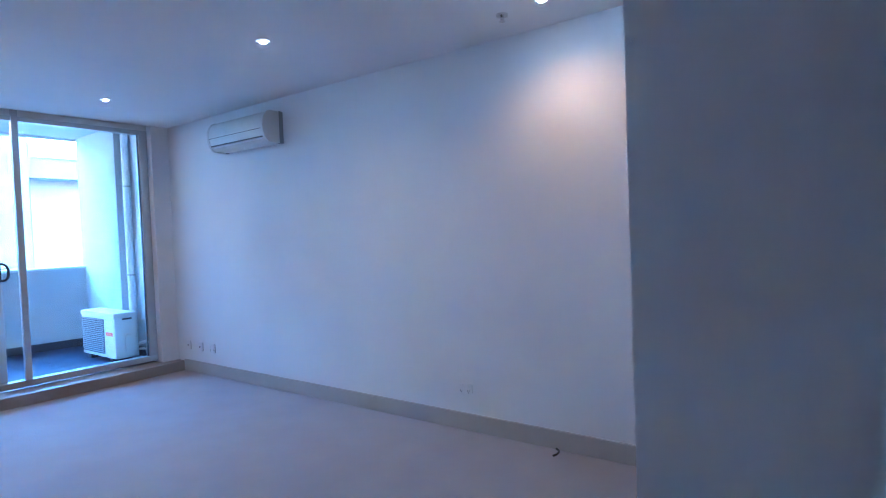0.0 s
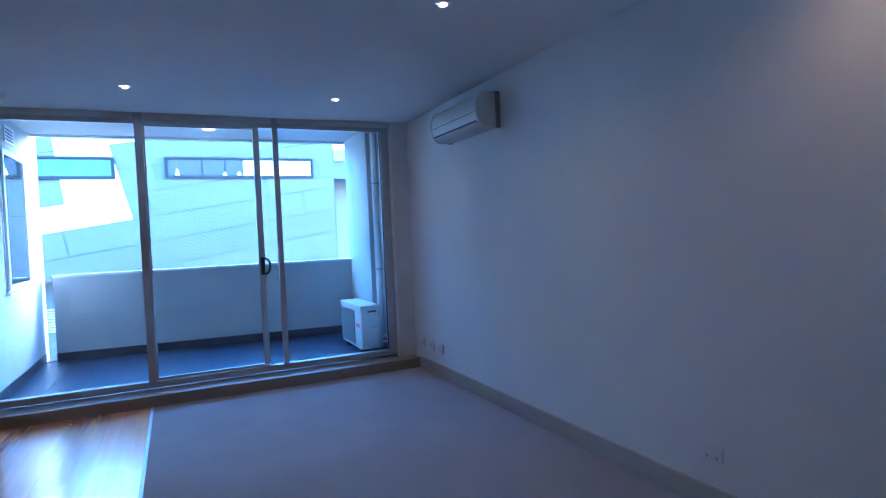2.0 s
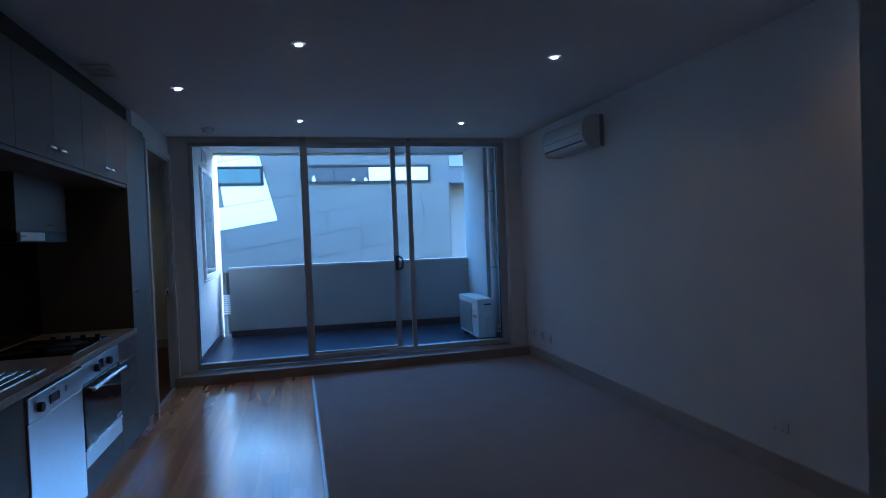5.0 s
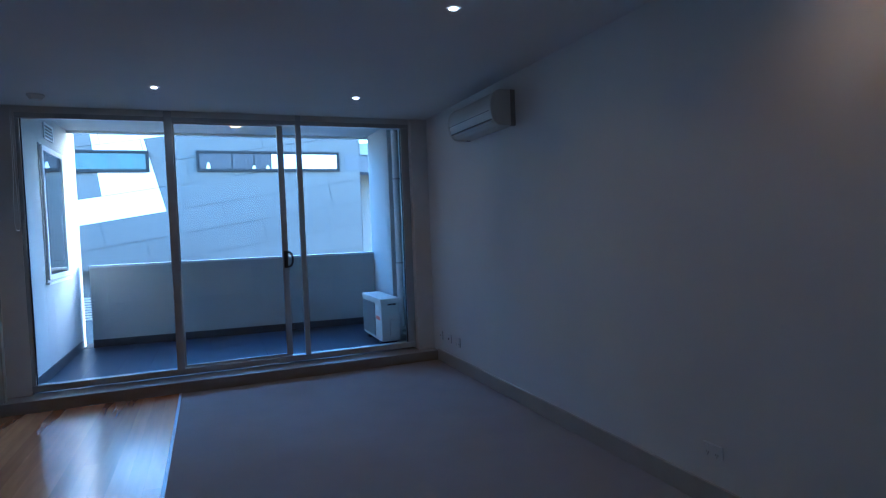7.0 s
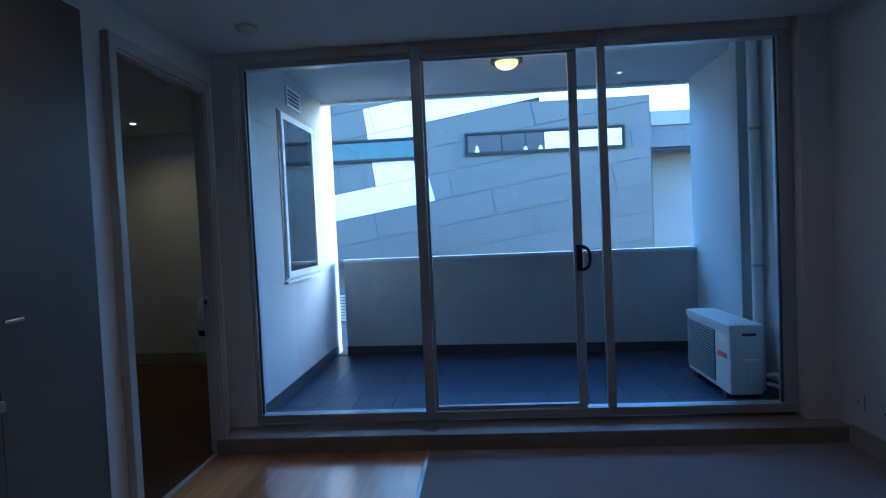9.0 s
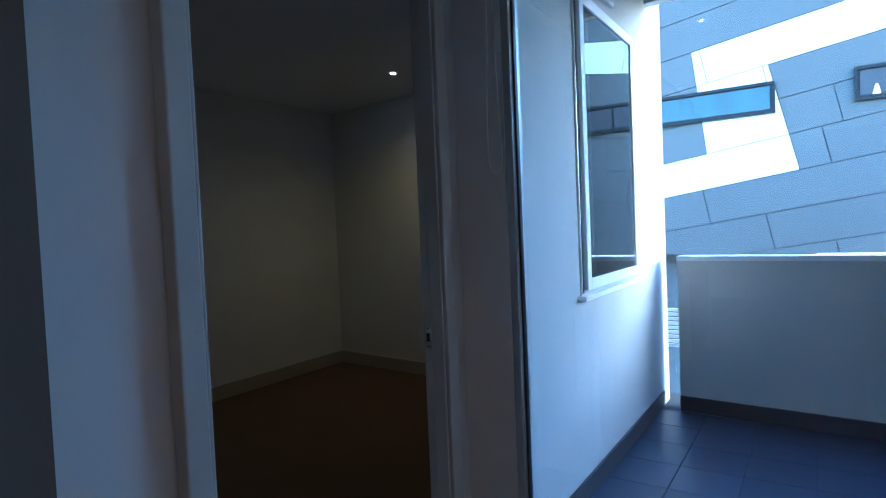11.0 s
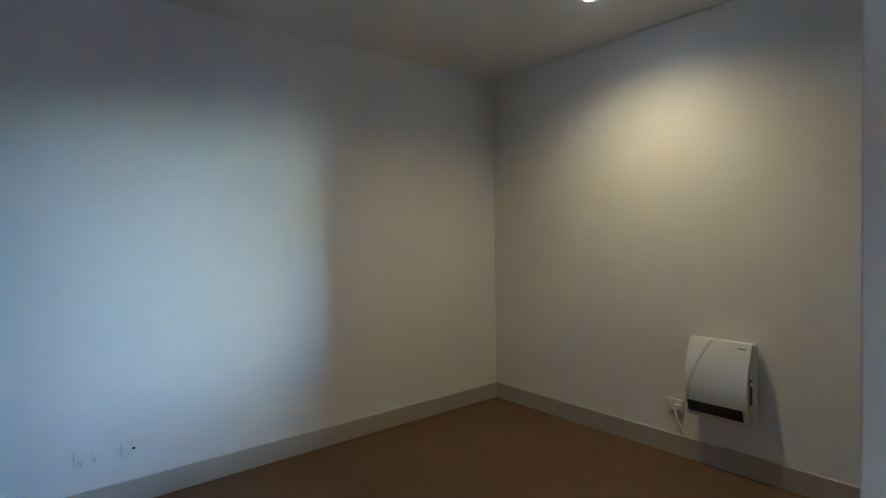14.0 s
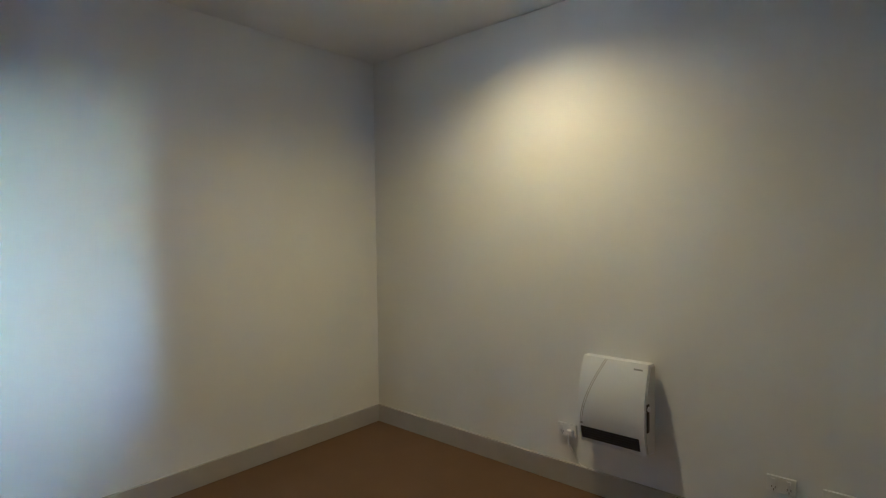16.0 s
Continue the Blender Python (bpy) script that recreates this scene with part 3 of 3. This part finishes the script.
def downlight(x, y):
    d = thing("downlight", "round recessed downlight with white trim ring, lit warm white", "downlight", "ceiling downlights", (x, y, CEIL))
    bm = bmesh.new()
    cyl(bm, 0, 0, -0.003, 0.042, 0.006, seg=32)
    part("trim_ring", bm, M_WHITEPL, d)
    part("lens", cyl(bmesh.new(), 0, 0, -0.008, 0.019, 0.004, seg=32), M_LENS, d)


for x, y in DOWNLIGHTS + [BED_LIGHT]:
    downlight(x, y)


def smoke_alarm(x, y):
    d = thing("smoke_alarm", "round off-white smoke alarm on the ceiling", "smoke alarm", loc=(x, y, CEIL))
    part("base", cyl(bmesh.new(), 0, 0, -0.008, 0.065, 0.016, seg=32), M_OFFWHITE, d)
    part("cover", cyl(bmesh.new(), 0, 0, -0.028, 0.042, 0.024, seg=32, r2=0.058), M_OFFWHITE, d)
    part("indicator", cyl(bmesh.new(), 0.02, 0, -0.041, 0.003, 0.003, seg=8), M_RED, d)


smoke_alarm(-3.59, -0.58)


def sprinkler(x, y):
    d = thing("sprinkler_head", "small chrome fire sprinkler head on the ceiling", "sprinkler", loc=(x, y, CEIL))
    part("escutcheon", cyl(bmesh.new(), 0, 0, -0.006, 0.034, 0.012, seg=24, r2=0.036), M_CHROME, d)
    part("stem", cyl(bmesh.new(), 0, 0, -0.024, 0.010, 0.028, seg=12), M_CHROME, d)
    part("deflector", cyl(bmesh.new(), 0, 0, -0.042, 0.018, 0.004, seg=16), M_CHROME, d)


sprinkler(-0.36, -4.67)


def ceiling_vent(x, y):
    v = thing("ceiling_vent", "square white louvred exhaust vent in the ceiling", "vent", loc=(x, y, CEIL))
    part("backing", B(-0.075, 0.075, -0.115, 0.115, -0.004, 0), M_SKIRT, v)
    for a in ((-0.09, -0.07, -0.13, 0.13), (0.07, 0.09, -0.13, 0.13), (-0.07, 0.07, -0.13, -0.11), (-0.07, 0.07, 0.11, 0.13)):
        part("frame", B(*a, -0.012, 0), M_OFFWHITE, v)
    for i in range(6):
        yy = -0.096 + i * 0.037
        part("slat", B(-0.07, 0.07, yy - 0.006, yy + 0.008, -0.011, -0.005), M_OFFWHITE, v)


ceiling_vent(-3.975, -2.62)

hook = thing("wall_hook", "tiny white hook on the corner of the hall wall", "hook", loc=(-1.39, -5.765, 2.05))
hook.scale = (0.6, 0.6, 0.6)
part("plate", B(-0.004, 0.0, -0.014, 0.014, -0.02, 0.02, bevel=0.002), M_WHITEPL, hook)
tube("peg", [(-0.004, 0.0, -0.005), (-0.018, 0.0, -0.008), (-0.024, 0.0, 0.004)], 0.004, M_WHITEPL, hook)
cable = thing("cable_stub", "short black cable stub on the carpet beside the skirting", "cable", loc=(-0.09, -4.80, 0))
tube("cable", [(0.06, 0.03, 0.012), (0.03, 0.0, 0.012), (-0.02, -0.01, 0.012), (-0.05, 0.0, 0.009)], 0.007, M_BLACKPL, cable)

# ---- things: kitchen ----
KX = -4.0           # face of the cabinet doors
KB = -4.63          # their back


def bar_handle(parent, x, y, z, length=0.085, vertical=False):
    bm = bmesh.new()
    box(bm, x + 0.018, x + 0.026, y - length / 2, y + length / 2, z - 0.007, z + 0.007, bevel=0.003)
    box(bm, x, x + 0.02, y - length / 2 + 0.008, y - length / 2 + 0.016, z - 0.004, z + 0.004)
    box(bm, x, x + 0.02, y + length / 2 - 0.016, y + length / 2 - 0.008, z - 0.004, z + 0.004)
    part("handle", bm, M_CHROME, parent, "small satin metal bar handle")


def cabinet(name, label, y0, y1, z0, z1, doors, xf=KX, xb=KB, kick=False):
    """doors: (y0, y1, z0, z1, handle y, handle z)."""
    c = thing(name, label, "cabinet", loc=(0, 0, 0))
    part("body", B(xb, xf - 0.019, y0, y1, z0, z1), M_CABINET, c)
    if kick:
        part("kickboard", B(xb, xf - 0.06, y0, y1, 0.0, z0), M_CABINET, c)
    for a, b, c0, c1, hy, hz in doors:
        d = part("drawer_front" if c1 - c0 < 0.4 and kick else "door", B(xf - 0.018, xf, a + 0.0015, b - 0.0015, c0 + 0.0015, c1 - 0.0015, bevel=0.001), M_CABINET, c)
        if hy is not None:
            bar_handle(d, xf, hy, hz)
    return c


PY0, PY1 = -2.02, PE     # pantry
DR0 = -2.46                 # drawers
OV0 = -3.17                 # oven
DW0 = -3.87                 # dishwasher
K0 = -5.0
cabinet("pantry_cabinet", "tall grey-brown laminate pantry cabinet", PY0, PY1, 0.10, 2.50, [(PY0, PY1, 0.10, 2.5, PY0 + 0.06, 1.18)], kick=True)
cabinet("drawer_cabinet", "grey-brown laminate stack of four kitchen drawers", DR0, PY0, 0.10, 0.86,
        [(DR0, PY0, 0.70, 0.86, -2.24, 0.80), (DR0, PY0, 0.54, 0.70, -2.24, 0.64), (DR0, PY0, 0.36, 0.54, -2.24, 0.485), (DR0, PY0, 0.10, 0.36, -2.24, 0.27)], kick=True)
cabinet("sink_cabinet", "grey-brown laminate base cabinet under the sink", K0, DW0, 0.10, 0.86, [(K0, -4.34, 0.10, 0.86, -4.40, 0.80), (-4.34, DW0, 0.10, 0.86, -4.28, 0.80)], kick=True)
for ya, yb, hy in ((-2.49, PY0, -2.43), (-2.93, -2.49, -2.55), (-3.37, -2.93, -3.30), (-3.81, -3.37, -3.44), (-4.25, -3.81, -4.19), (K0, -4.25, -4.31)):
    cabinet("overhead_cabinet", "grey-brown laminate overhead cabinet with bar handle", ya, yb, 2.0, 2.50, [(ya, yb, 2.0, 2.5, hy, 2.06)])
part("shelf_edge", B(KB, KX - 0.004, K0, PY0, 1.975, 1.998), M_CABINET, bpy.data.objects["overhead_cabinet"])
cabinet("wall_cabinet", "shallow grey-brown cabinet above the range hood", -3.12, -2.38, 1.64, 1.975, [(-3.12, -2.38, 1.64, 1.975, -2.72, 1.68)], xf=-4.30)
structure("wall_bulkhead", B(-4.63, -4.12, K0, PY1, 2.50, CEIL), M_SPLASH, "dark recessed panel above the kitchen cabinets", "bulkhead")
structure("splashback", B(-4.635, -4.62, K0, PY0, 0.90, 1.975), M_SPLASH, "dark brown glossy kitchen splashback", "splashback")
structure("wall_kitchen_end", B(-4.64, KX, K0 - 0.10, K0, 0, CEIL), M_WALL, "white painted nib wall ending the kitchen", "wall")
bench = thing("benchtop", "brown speckled laminate kitchen benchtop", "benchtop")
part("top", B(KB, KX + 0.02, K0, PY0, 0.862, 0.90, bevel=0.003), M_BENCH, bench)


def oven():
    o = thing("oven", "stainless steel built-in oven with black glass door", "oven", loc=(KX, 0, 0))
    y0, y1 = OV0 + 0.005, DR0 - 0.005
    part("body", B(-0.55, -0.01, y0, y1, 0.24, 0.85), M_GREYPL, o)
    part("control_panel", B(-0.01, 0.006, y0, y1, 0.735, 0.85, bevel=0.002), M_STEEL, o)
    d = part("door", B(-0.01, 0.012, y0, y1, 0.345, 0.725, bevel=0.003), M_BLACK, o, "black glass oven door")
    part("door_trim", B(0.012, 0.015, y0, y1, 0.345, 0.362), M_CHROME, d)
    part("badge", B(0.012, 0.0135, y1 - 0.12, y1 - 0.02, 0.37, 0.395), M_WHITEPL, d)
    part("bottom_panel", B(-0.01, 0.008, y0, y1, 0.245, 0.340, bevel=0.002), M_STEEL, o)
    part("handle", cyl(bmesh.new(), 0.055, (y0 + y1) / 2, 0.70, 0.012, y1 - y0 - 0.06, "y", 16), M_CHROME, d, "round steel bar handle")
    for yy in (y0 + 0.07, y1 - 0.07):
        part("handle_post", cyl(bmesh.new(), 0.033, yy, 0.70, 0.008, 0.045, "x", 10), M_CHROME, d)
    part("clock", B(0.006, 0.009, y0 + 0.29, y0 + 0.37, 0.765, 0.825), M_BLACK, o)
    for yy in (y0 + 0.22, y0 + 0.45):
        part("knob", cyl(bmesh.new(), 0.02, yy, 0.79, 0.024, 0.03, "x", 20), M_BLACKPL, o)
    part("filler_panel", B(-0.018, 0.0, y0, y1, 0.10, 0.24), M_CABINET, o)
    part("kickboard", B(-0.6, -0.06, y0, y1, 0.0, 0.10), M_CABINET, o)


oven()


def dishwasher():
    o = thing("dishwasher", "stainless steel freestanding dishwasher under the benchtop", "dishwasher", loc=(KX, 0, 0))
    y0, y1 = DW0 + 0.006, OV0 - 0.004
    part("body", B(-0.58, -0.02, y0, y1, 0.10, 0.84), M_GREYPL, o)
    part("door", B(-0.02, 0.008, y0, y1, 0.10, 0.715, bevel=0.004), M_STEEL, o)
    cp = part("control_panel", B(-0.02, 0.012, y0, y1, 0.72, 0.84, bevel=0.004), M_STEEL, o)
    part("handle_recess", B(0.012, 0.014, y0 + 0.235, y0 + 0.345, 0.755, 0.80, bevel=0.006), M_BLACKPL, cp)
    part("knob", cyl(bmesh.new(), 0.022, y0 + 0.11, 0.775, 0.024, 0.022, "x", 20), M_BLACKPL, cp)
    part("label", B(0.012, 0.0128, y0 + 0.27, y0 + 0.31, 0.817, 0.824), M_GREYPL, cp)
    part("indicator", B(0.012, 0.0135, y0 + 0.43, y0 + 0.46, 0.77, 0.80), M_GREYPL, cp)
    part("kickboard", B(-0.55, -0.06, y0, y1, 0.0, 0.10), M_BLACKPL, o)


dishwasher()


def cooktop():
    c = thing("cooktop", "black glass cooktop with four knobs set in the benchtop", "cooktop", loc=(KX - 0.31, -2.74, 0.90))
    part("glass", B(-0.25, 0.25, -0.34, 0.34, 0.0, 0.008, bevel=0.003), M_BLACK, c)
    for i in range(4):
        part("knob", cyl(bmesh.new(), 0.19 - i * 0.09, 0.285, 0.02, 0.018, 0.024, seg=16), M_BLACKPL, c)
    for dx, dy, r in ((-0.12, -0.14, 0.09), (0.12, -0.14, 0.07), (-0.12, 0.08, 0.07), (0.10, 0.08, 0.09)):
        part("hotplate", cyl(bmesh.new(), dx, dy, 0.0085, r, 0.001, seg=32), M_BLACKPL, c)


cooktop()


def sink():
    s = thing("sink", "stainless steel kitchen sink with ribbed drainer", "sink", loc=(KX - 0.28, -3.95, 0.90))
    part("drainer", B(-0.22, 0.22, -0.1, 0.48, 0.0, 0.006, bevel=0.002), M_STEEL, s)
    for i in range(7):
        x = -0.17 + i * 0.055
        part("rib", B(x - 0.006, x + 0.006, -0.05, 0.44, 0.006, 0.009), M_CHROME, s)
    bm = bmesh.new()
    for a in ((-0.22, 0.22, -0.52, -0.50), (-0.22, 0.22, -0.12, -0.10), (-0.22, -0.19, -0.50, -0.12), (0.19, 0.22, -0.50, -0.12)):
        box(bm, *a, -0.001, 0.006)
    part("bowl_rim", bm, M_STEEL, s)
    part("bowl_base", B(-0.19, 0.19, -0.50, -0.12, 0.0005, 0.002), M_STEEL, s)


sink()


def range_hood():
    r = thing("range_hood", "slim white slide-out range hood under a cabinet", "range hood", loc=(-4.30, -2.75, 1.575))
    part("body", B(-0.32, 0.0, -0.37, 0.37, 0.0, 0.065), M_BLACKPL, r)
    f = part("front_strip", B(0.0, 0.02, -0.37, -0.04, 0.005, 0.055, bevel=0.003), M_WHITEPL, r)
    part("label", B(0.02, 0.0205, -0.355, -0.30, 0.028, 0.036), M_GREYPL, f)


range_hood()

# ---- things: bedroom ----
HPX, HPZ = -5.70, 0.313
wall_plate("power_point", "white double power point low on the bedroom wall", (BX, -0.331, 0.297), 90)
wall_plate("antenna_socket", "white antenna socket plate low on the bedroom wall", (BX, -0.118, 0.296), 90, kind="antenna")
wall_plate("power_point", "white power point beside the wall heater", (HPX, north(HPX), HPZ), NTURN)
wall_plate("power_point", "white double power point low on the bedroom wall", (-4.638, north(-4.638), 0.316), NTURN)
wall_plate("phone_socket", "white phone socket plate low on the bedroom wall", (-4.43, north(-4.43), 0.31), NTURN, kind="phone")


def heater():
    hx = -5.374
    h = thing("wall_heater", "white curved electric fan heater with black outlet on the wall", "heater", loc=(hx, north(hx), 0.318))
    h.rotation_euler = (0, 0, radians(NTURN))
    W, H = 0.180, 0.450

    def depth(z):
        return -0.060 - 0.085 * math.sin(math.pi * (0.20 + 0.72 * z / H))

    def band(z0, z1, x0, x1, proud, inner, n=12):
        """A strip of the curved front between two heights."""
        zs = [z0 + (z1 - z0) * i / n for i in range(n + 1)]
        return prism(bmesh.new(), [(inner, z0)] + [(depth(z) - proud, z) for z in zs] + [(inner, z1)], "x", x0, x1)

    part("shell", band(0.0, H, -W, W, 0.0, -0.03, 24), M_WHITEPL, h)
    part("side_cheek", band(0.012, H - 0.012, W, W + 0.006, -0.010, -0.03, 16), M_OFFWHITE, h)
    part("side_cheek", band(0.012, H - 0.012, -W - 0.006, -W, -0.010, -0.03, 16), M_OFFWHITE, h)
    part("back_plate", B(-W + 0.02, W - 0.02, -0.03, 0, 0.02, H - 0.02), M_OFFWHITE, h)
    g = part("grille", band(0.022, 0.088, -W + 0.010, W - 0.030, 0.002, -0.06, 4), M_BLACKPL, h, "black outlet grille")
    for i in range(4):
        z = 0.030 + i * 0.014
        part("grille_bar", band(z, z + 0.005, -W + 0.012, W - 0.032, 0.004, -0.08, 1), M_BLACKPL, g)
    part("logo_bar", band(H - 0.034, H - 0.026, W - 0.075, W - 0.028, 0.001, -0.06, 1), M_GREYPL, h)
    part("indicator", band(0.100, 0.112, -W + 0.012, -W + 0.024, 0.001, -0.06, 1), M_GREYPL, h)
    cp = part("control_panel", B(W + 0.006, W + 0.011, -0.130, -0.104, 0.125, 0.265, bevel=0.002), M_BLACKPL, h)
    part("dial", cyl(bmesh.new(), W + 0.014, -0.117, 0.242, 0.013, 0.008, "x", 16), M_WHITEPL, cp)
    for shift in (0.0, 0.010):
        pts = []
        for i in range(11):
            q = i / 10
            z = 0.10 + (H - 0.102) * q
            pts.append((-W + 2 * W * (0.05 + 0.33 * q ** 1.5) - shift, depth(z) + 0.0005, z))
        tube("decor_line", pts, 0.0020, M_SKIRT, h)


heater()
plug = thing("heater_plug", "white plug and lead of the wall heater in the power point", "plug", loc=(HPX + 0.028, north(HPX + 0.028), HPZ - 0.008))
plug.rotation_euler = (0, 0, radians(NTURN))
part("plug_body", B(-0.018, 0.018, -0.045, -0.012, -0.018, 0.018, bevel=0.006), M_WHITEPL, plug)
tube("lead", [(0.0, -0.045, 0.0), (0.012, -0.06, -0.05), (0.03, -0.035, -0.11), (0.06, -0.03, -0.16), (0.10, -0.03, -0.17)], 0.004, M_WHITEPL, plug)

# ---- things: balcony ----


def outdoor_unit():
    u = thing("condenser_unit", "white outdoor air conditioner condenser on the balcony", "condenser", loc=(-0.52, 0.65, BZ))
    D, L, H, z0 = 0.225, 0.42, 0.50, 0.05
    # front looks towards -x
    part("casing", B(0, D, -L, L, z0, z0 + H, bevel=0.012), M_OFFWHITE, u)
    part("top_lid", B(-0.008, D + 0.008, -L - 0.008, L + 0.008, z0 + H - 0.05, z0 + H + 0.006, bevel=0.01), M_OFFWHITE, u)
    g = part("fan_recess", B(-0.004, 0.0, -0.16, L - 0.03, z0 + 0.04, z0 + H - 0.07), M_BLACKPL, u)
    for i in range(17):
        z = z0 + 0.055 + i * 0.0225
        part("grille_bar", B(-0.012, -0.004, -0.16, L - 0.03, z, z + 0.010), M_GREYPL, g)
    part("warning_label", B(-0.0015, 0.0, -L + 0.05, -0.20, z0 + 0.25, z0 + 0.29), M_RED, u)
    part("rating_label", B(-0.0015, 0.0, -L + 0.06, -0.20, z0 + 0.36, z0 + 0.42), M_WHITEPL, u)
    part("service_cover", B(0.10, 0.195, -L - 0.03, -L, z0 + 0.06, z0 + 0.26, bevel=0.006), M_OFFWHITE, u)
    part("side_handle", B(0.08, 0.18, -L - 0.0095, -L - 0.007, z0 + 0.425, z0 + 0.445), M_BLACKPL, u)
    for yy in (-0.28, 0.28):
        part("foot", B(0.01, D - 0.01, yy - 0.04, yy + 0.04, 0, z0), M_BLACKPL, u)


outdoor_unit()
dp = thing("downpipe", "grey-white painted downpipe against the balcony wall", "pipe", loc=(-0.172, 0.54, BZ))
part("pipe", cyl(bmesh.new(), 0, 0, 1.36, 0.040, 2.725, seg=24), M_PIPE, dp, smooth=False)
for z in (0.95, 1.98):
    part("bracket", cyl(bmesh.new(), 0, 0, z, 0.049, 0.02, seg=24), M_GREYPL, dp)
duct = thing("pipe_duct", "pale rectangular pipe cover on the balcony wall", "pipe cover", loc=(-0.12, 0.76, BZ))
part("cover", B(-0.10, 0.0, -0.06, 0.06, 0, 2.72, bevel=0.006), M_RENDER, duct)
hoses = thing("refrigerant_hose", "white insulated refrigerant hoses looping behind the condenser", "hose", loc=(-0.25, 0.2, BZ))
tube("hose", [(0.0, 0.06, 0.18), (0.03, -0.02, 0.20), (0.08, -0.08, 0.14), (0.11, -0.09, 0.08)], 0.016, M_OFFWHITE, hoses)
tube("hose", [(0.0, 0.06, 0.12), (0.03, -0.02, 0.12), (0.08, -0.09, 0.07), (0.11, -0.12, 0.03)], 0.013, M_OFFWHITE, hoses)


def oyster_light():
    o = thing("balcony_light", "round oyster ceiling light glowing warm on the balcony", "ceiling light", loc=(-1.99, 0.72, 2.80))
    part("base", cyl(bmesh.new(), 0, 0, 0.0, 0.132, 0.080, seg=32, r2=0.10), M_FRAMEDK, o)
    bm = bmesh.new()
    bmesh.ops.create_uvsphere(bm, u_segments=32, v_segments=16, radius=1.0)
    bmesh.ops.delete(bm, geom=[v for v in bm.verts if v.co.z > 0.01], context="VERTS")
    for v in bm.verts:
        v.co = Vector((v.co.x * 0.094, v.co.y * 0.094, -0.0395 + v.co.z * 0.058))
    b = part("glass_bowl", bm, M_BOWL, o, "frosted glass bowl lit warm", smooth=True)


oyster_light()


def wall_vent():
    v = thing("wall_vent", "small white louvred exhaust vent on the balcony wall", "vent", loc=(XG0, 1.12, 2.66))
    part("backing", B(0, 0.004, -0.17, 0.17, -0.07, 0.07), M_BLACKPL, v)
    for a in ((-0.19, -0.165, -0.085, 0.085), (0.165, 0.19, -0.085, 0.085), (-0.165, 0.165, -0.085, -0.065), (-0.165, 0.165, 0.065, 0.085)):
        part("frame", B(0, 0.014, *a), M_WHITEPL, v)
    for i in range(3):
        z = -0.038 + i * 0.034
        part("slat", B(0.004, 0.013, -0.165, 0.165, z, z + 0.010), M_WHITEPL, v)


wall_vent()
scr = thing("slatted_screen", "white slatted screen beyond the gap in the parapet", "screen", loc=(-4.1, 2.95, -0.4))
for xx in (-0.3, 0.9):
    part("post", B(xx, xx + 0.04, 0.0, 0.04, 0.0, 1.15), M_CAP, scr)
for i in range(9):
    part("slat", B(-0.26, 0.90, 0.005, 0.03, 0.78 + i * 0.036, 0.804 + i * 0.036), M_CAP, scr)

chain = thing("blind_chain", "white beaded roller blind chain hanging by the window", "blind chain", loc=(-3.905, -0.06, 0))
tube("chain", [(0.004, -0.035, 2.74), (0.0, -0.038, 2.1), (-0.010, -0.040, 1.72), (-0.006, -0.036, 1.62), (0.002, -0.012, 1.60), (0.012, 0.012, 1.63), (0.010, 0.014, 1.74), (0.004, 0.006, 2.1), (0.004, 0.006, 2.74)], 0.0028, M_WHITEPL, chain)

# ---- pieces: boards and tiles ----
bw = 0.102
fl = tagged(new("timber_floor"), "strip timber floor of warm brown boards beside the carpet", "timber floor", kind="structure")
lens_ = [2.4, 3.1, 3.7]
meshes = []
for L in lens_:
    meshes.append(box(bmesh.new(), 0, bw - 0.0002, 0, L - 0.0005, -0.0115, 0.0))
boards = []
for L, bmx in zip(lens_, meshes):
    me = bpy.data.meshes.new("board")
    bmx.to_mesh(me)
    bmx.free()
    me.materials.append(M_WOOD)
    boards.append((L, me))
rng = random.Random(5)
ncol = 14
for i in range(ncol):
    y = -0.26
    while y > YS + 0.01:
        L, me = boards[rng.randrange(3)]
        o = new("board", me)
        if y == -0.26:
            cut = 0.45 + 0.55 * rng.random()
        else:
            cut = min(1.0, (y - YS) / L)
        y0 = y - L * cut
        o.scale = (1.0, cut, 1.0)
        o.location = (-2.668 - (i + 1) * bw, y0, 0)
        o.parent = fl
        y = y0

tiles = tagged(new("balcony_tiles"), "dark slate-coloured floor tiles on the balcony", "tiled floor", kind="structure")
me = bpy.data.meshes.new("tile")
b2 = box(bmesh.new(), 0.0015, 0.2985, 0.0015, 0.2985, -0.008, 0.0, bevel=0.001)
b2.to_mesh(me)
b2.free()
me.materials.append(M_TILE)
for i in range(13):
    for j in range(7):
        o = new("tile", me)
        o.location = (XG0 + i * 0.3, 0.062 + j * 0.3, BZ)
        o.parent = tiles
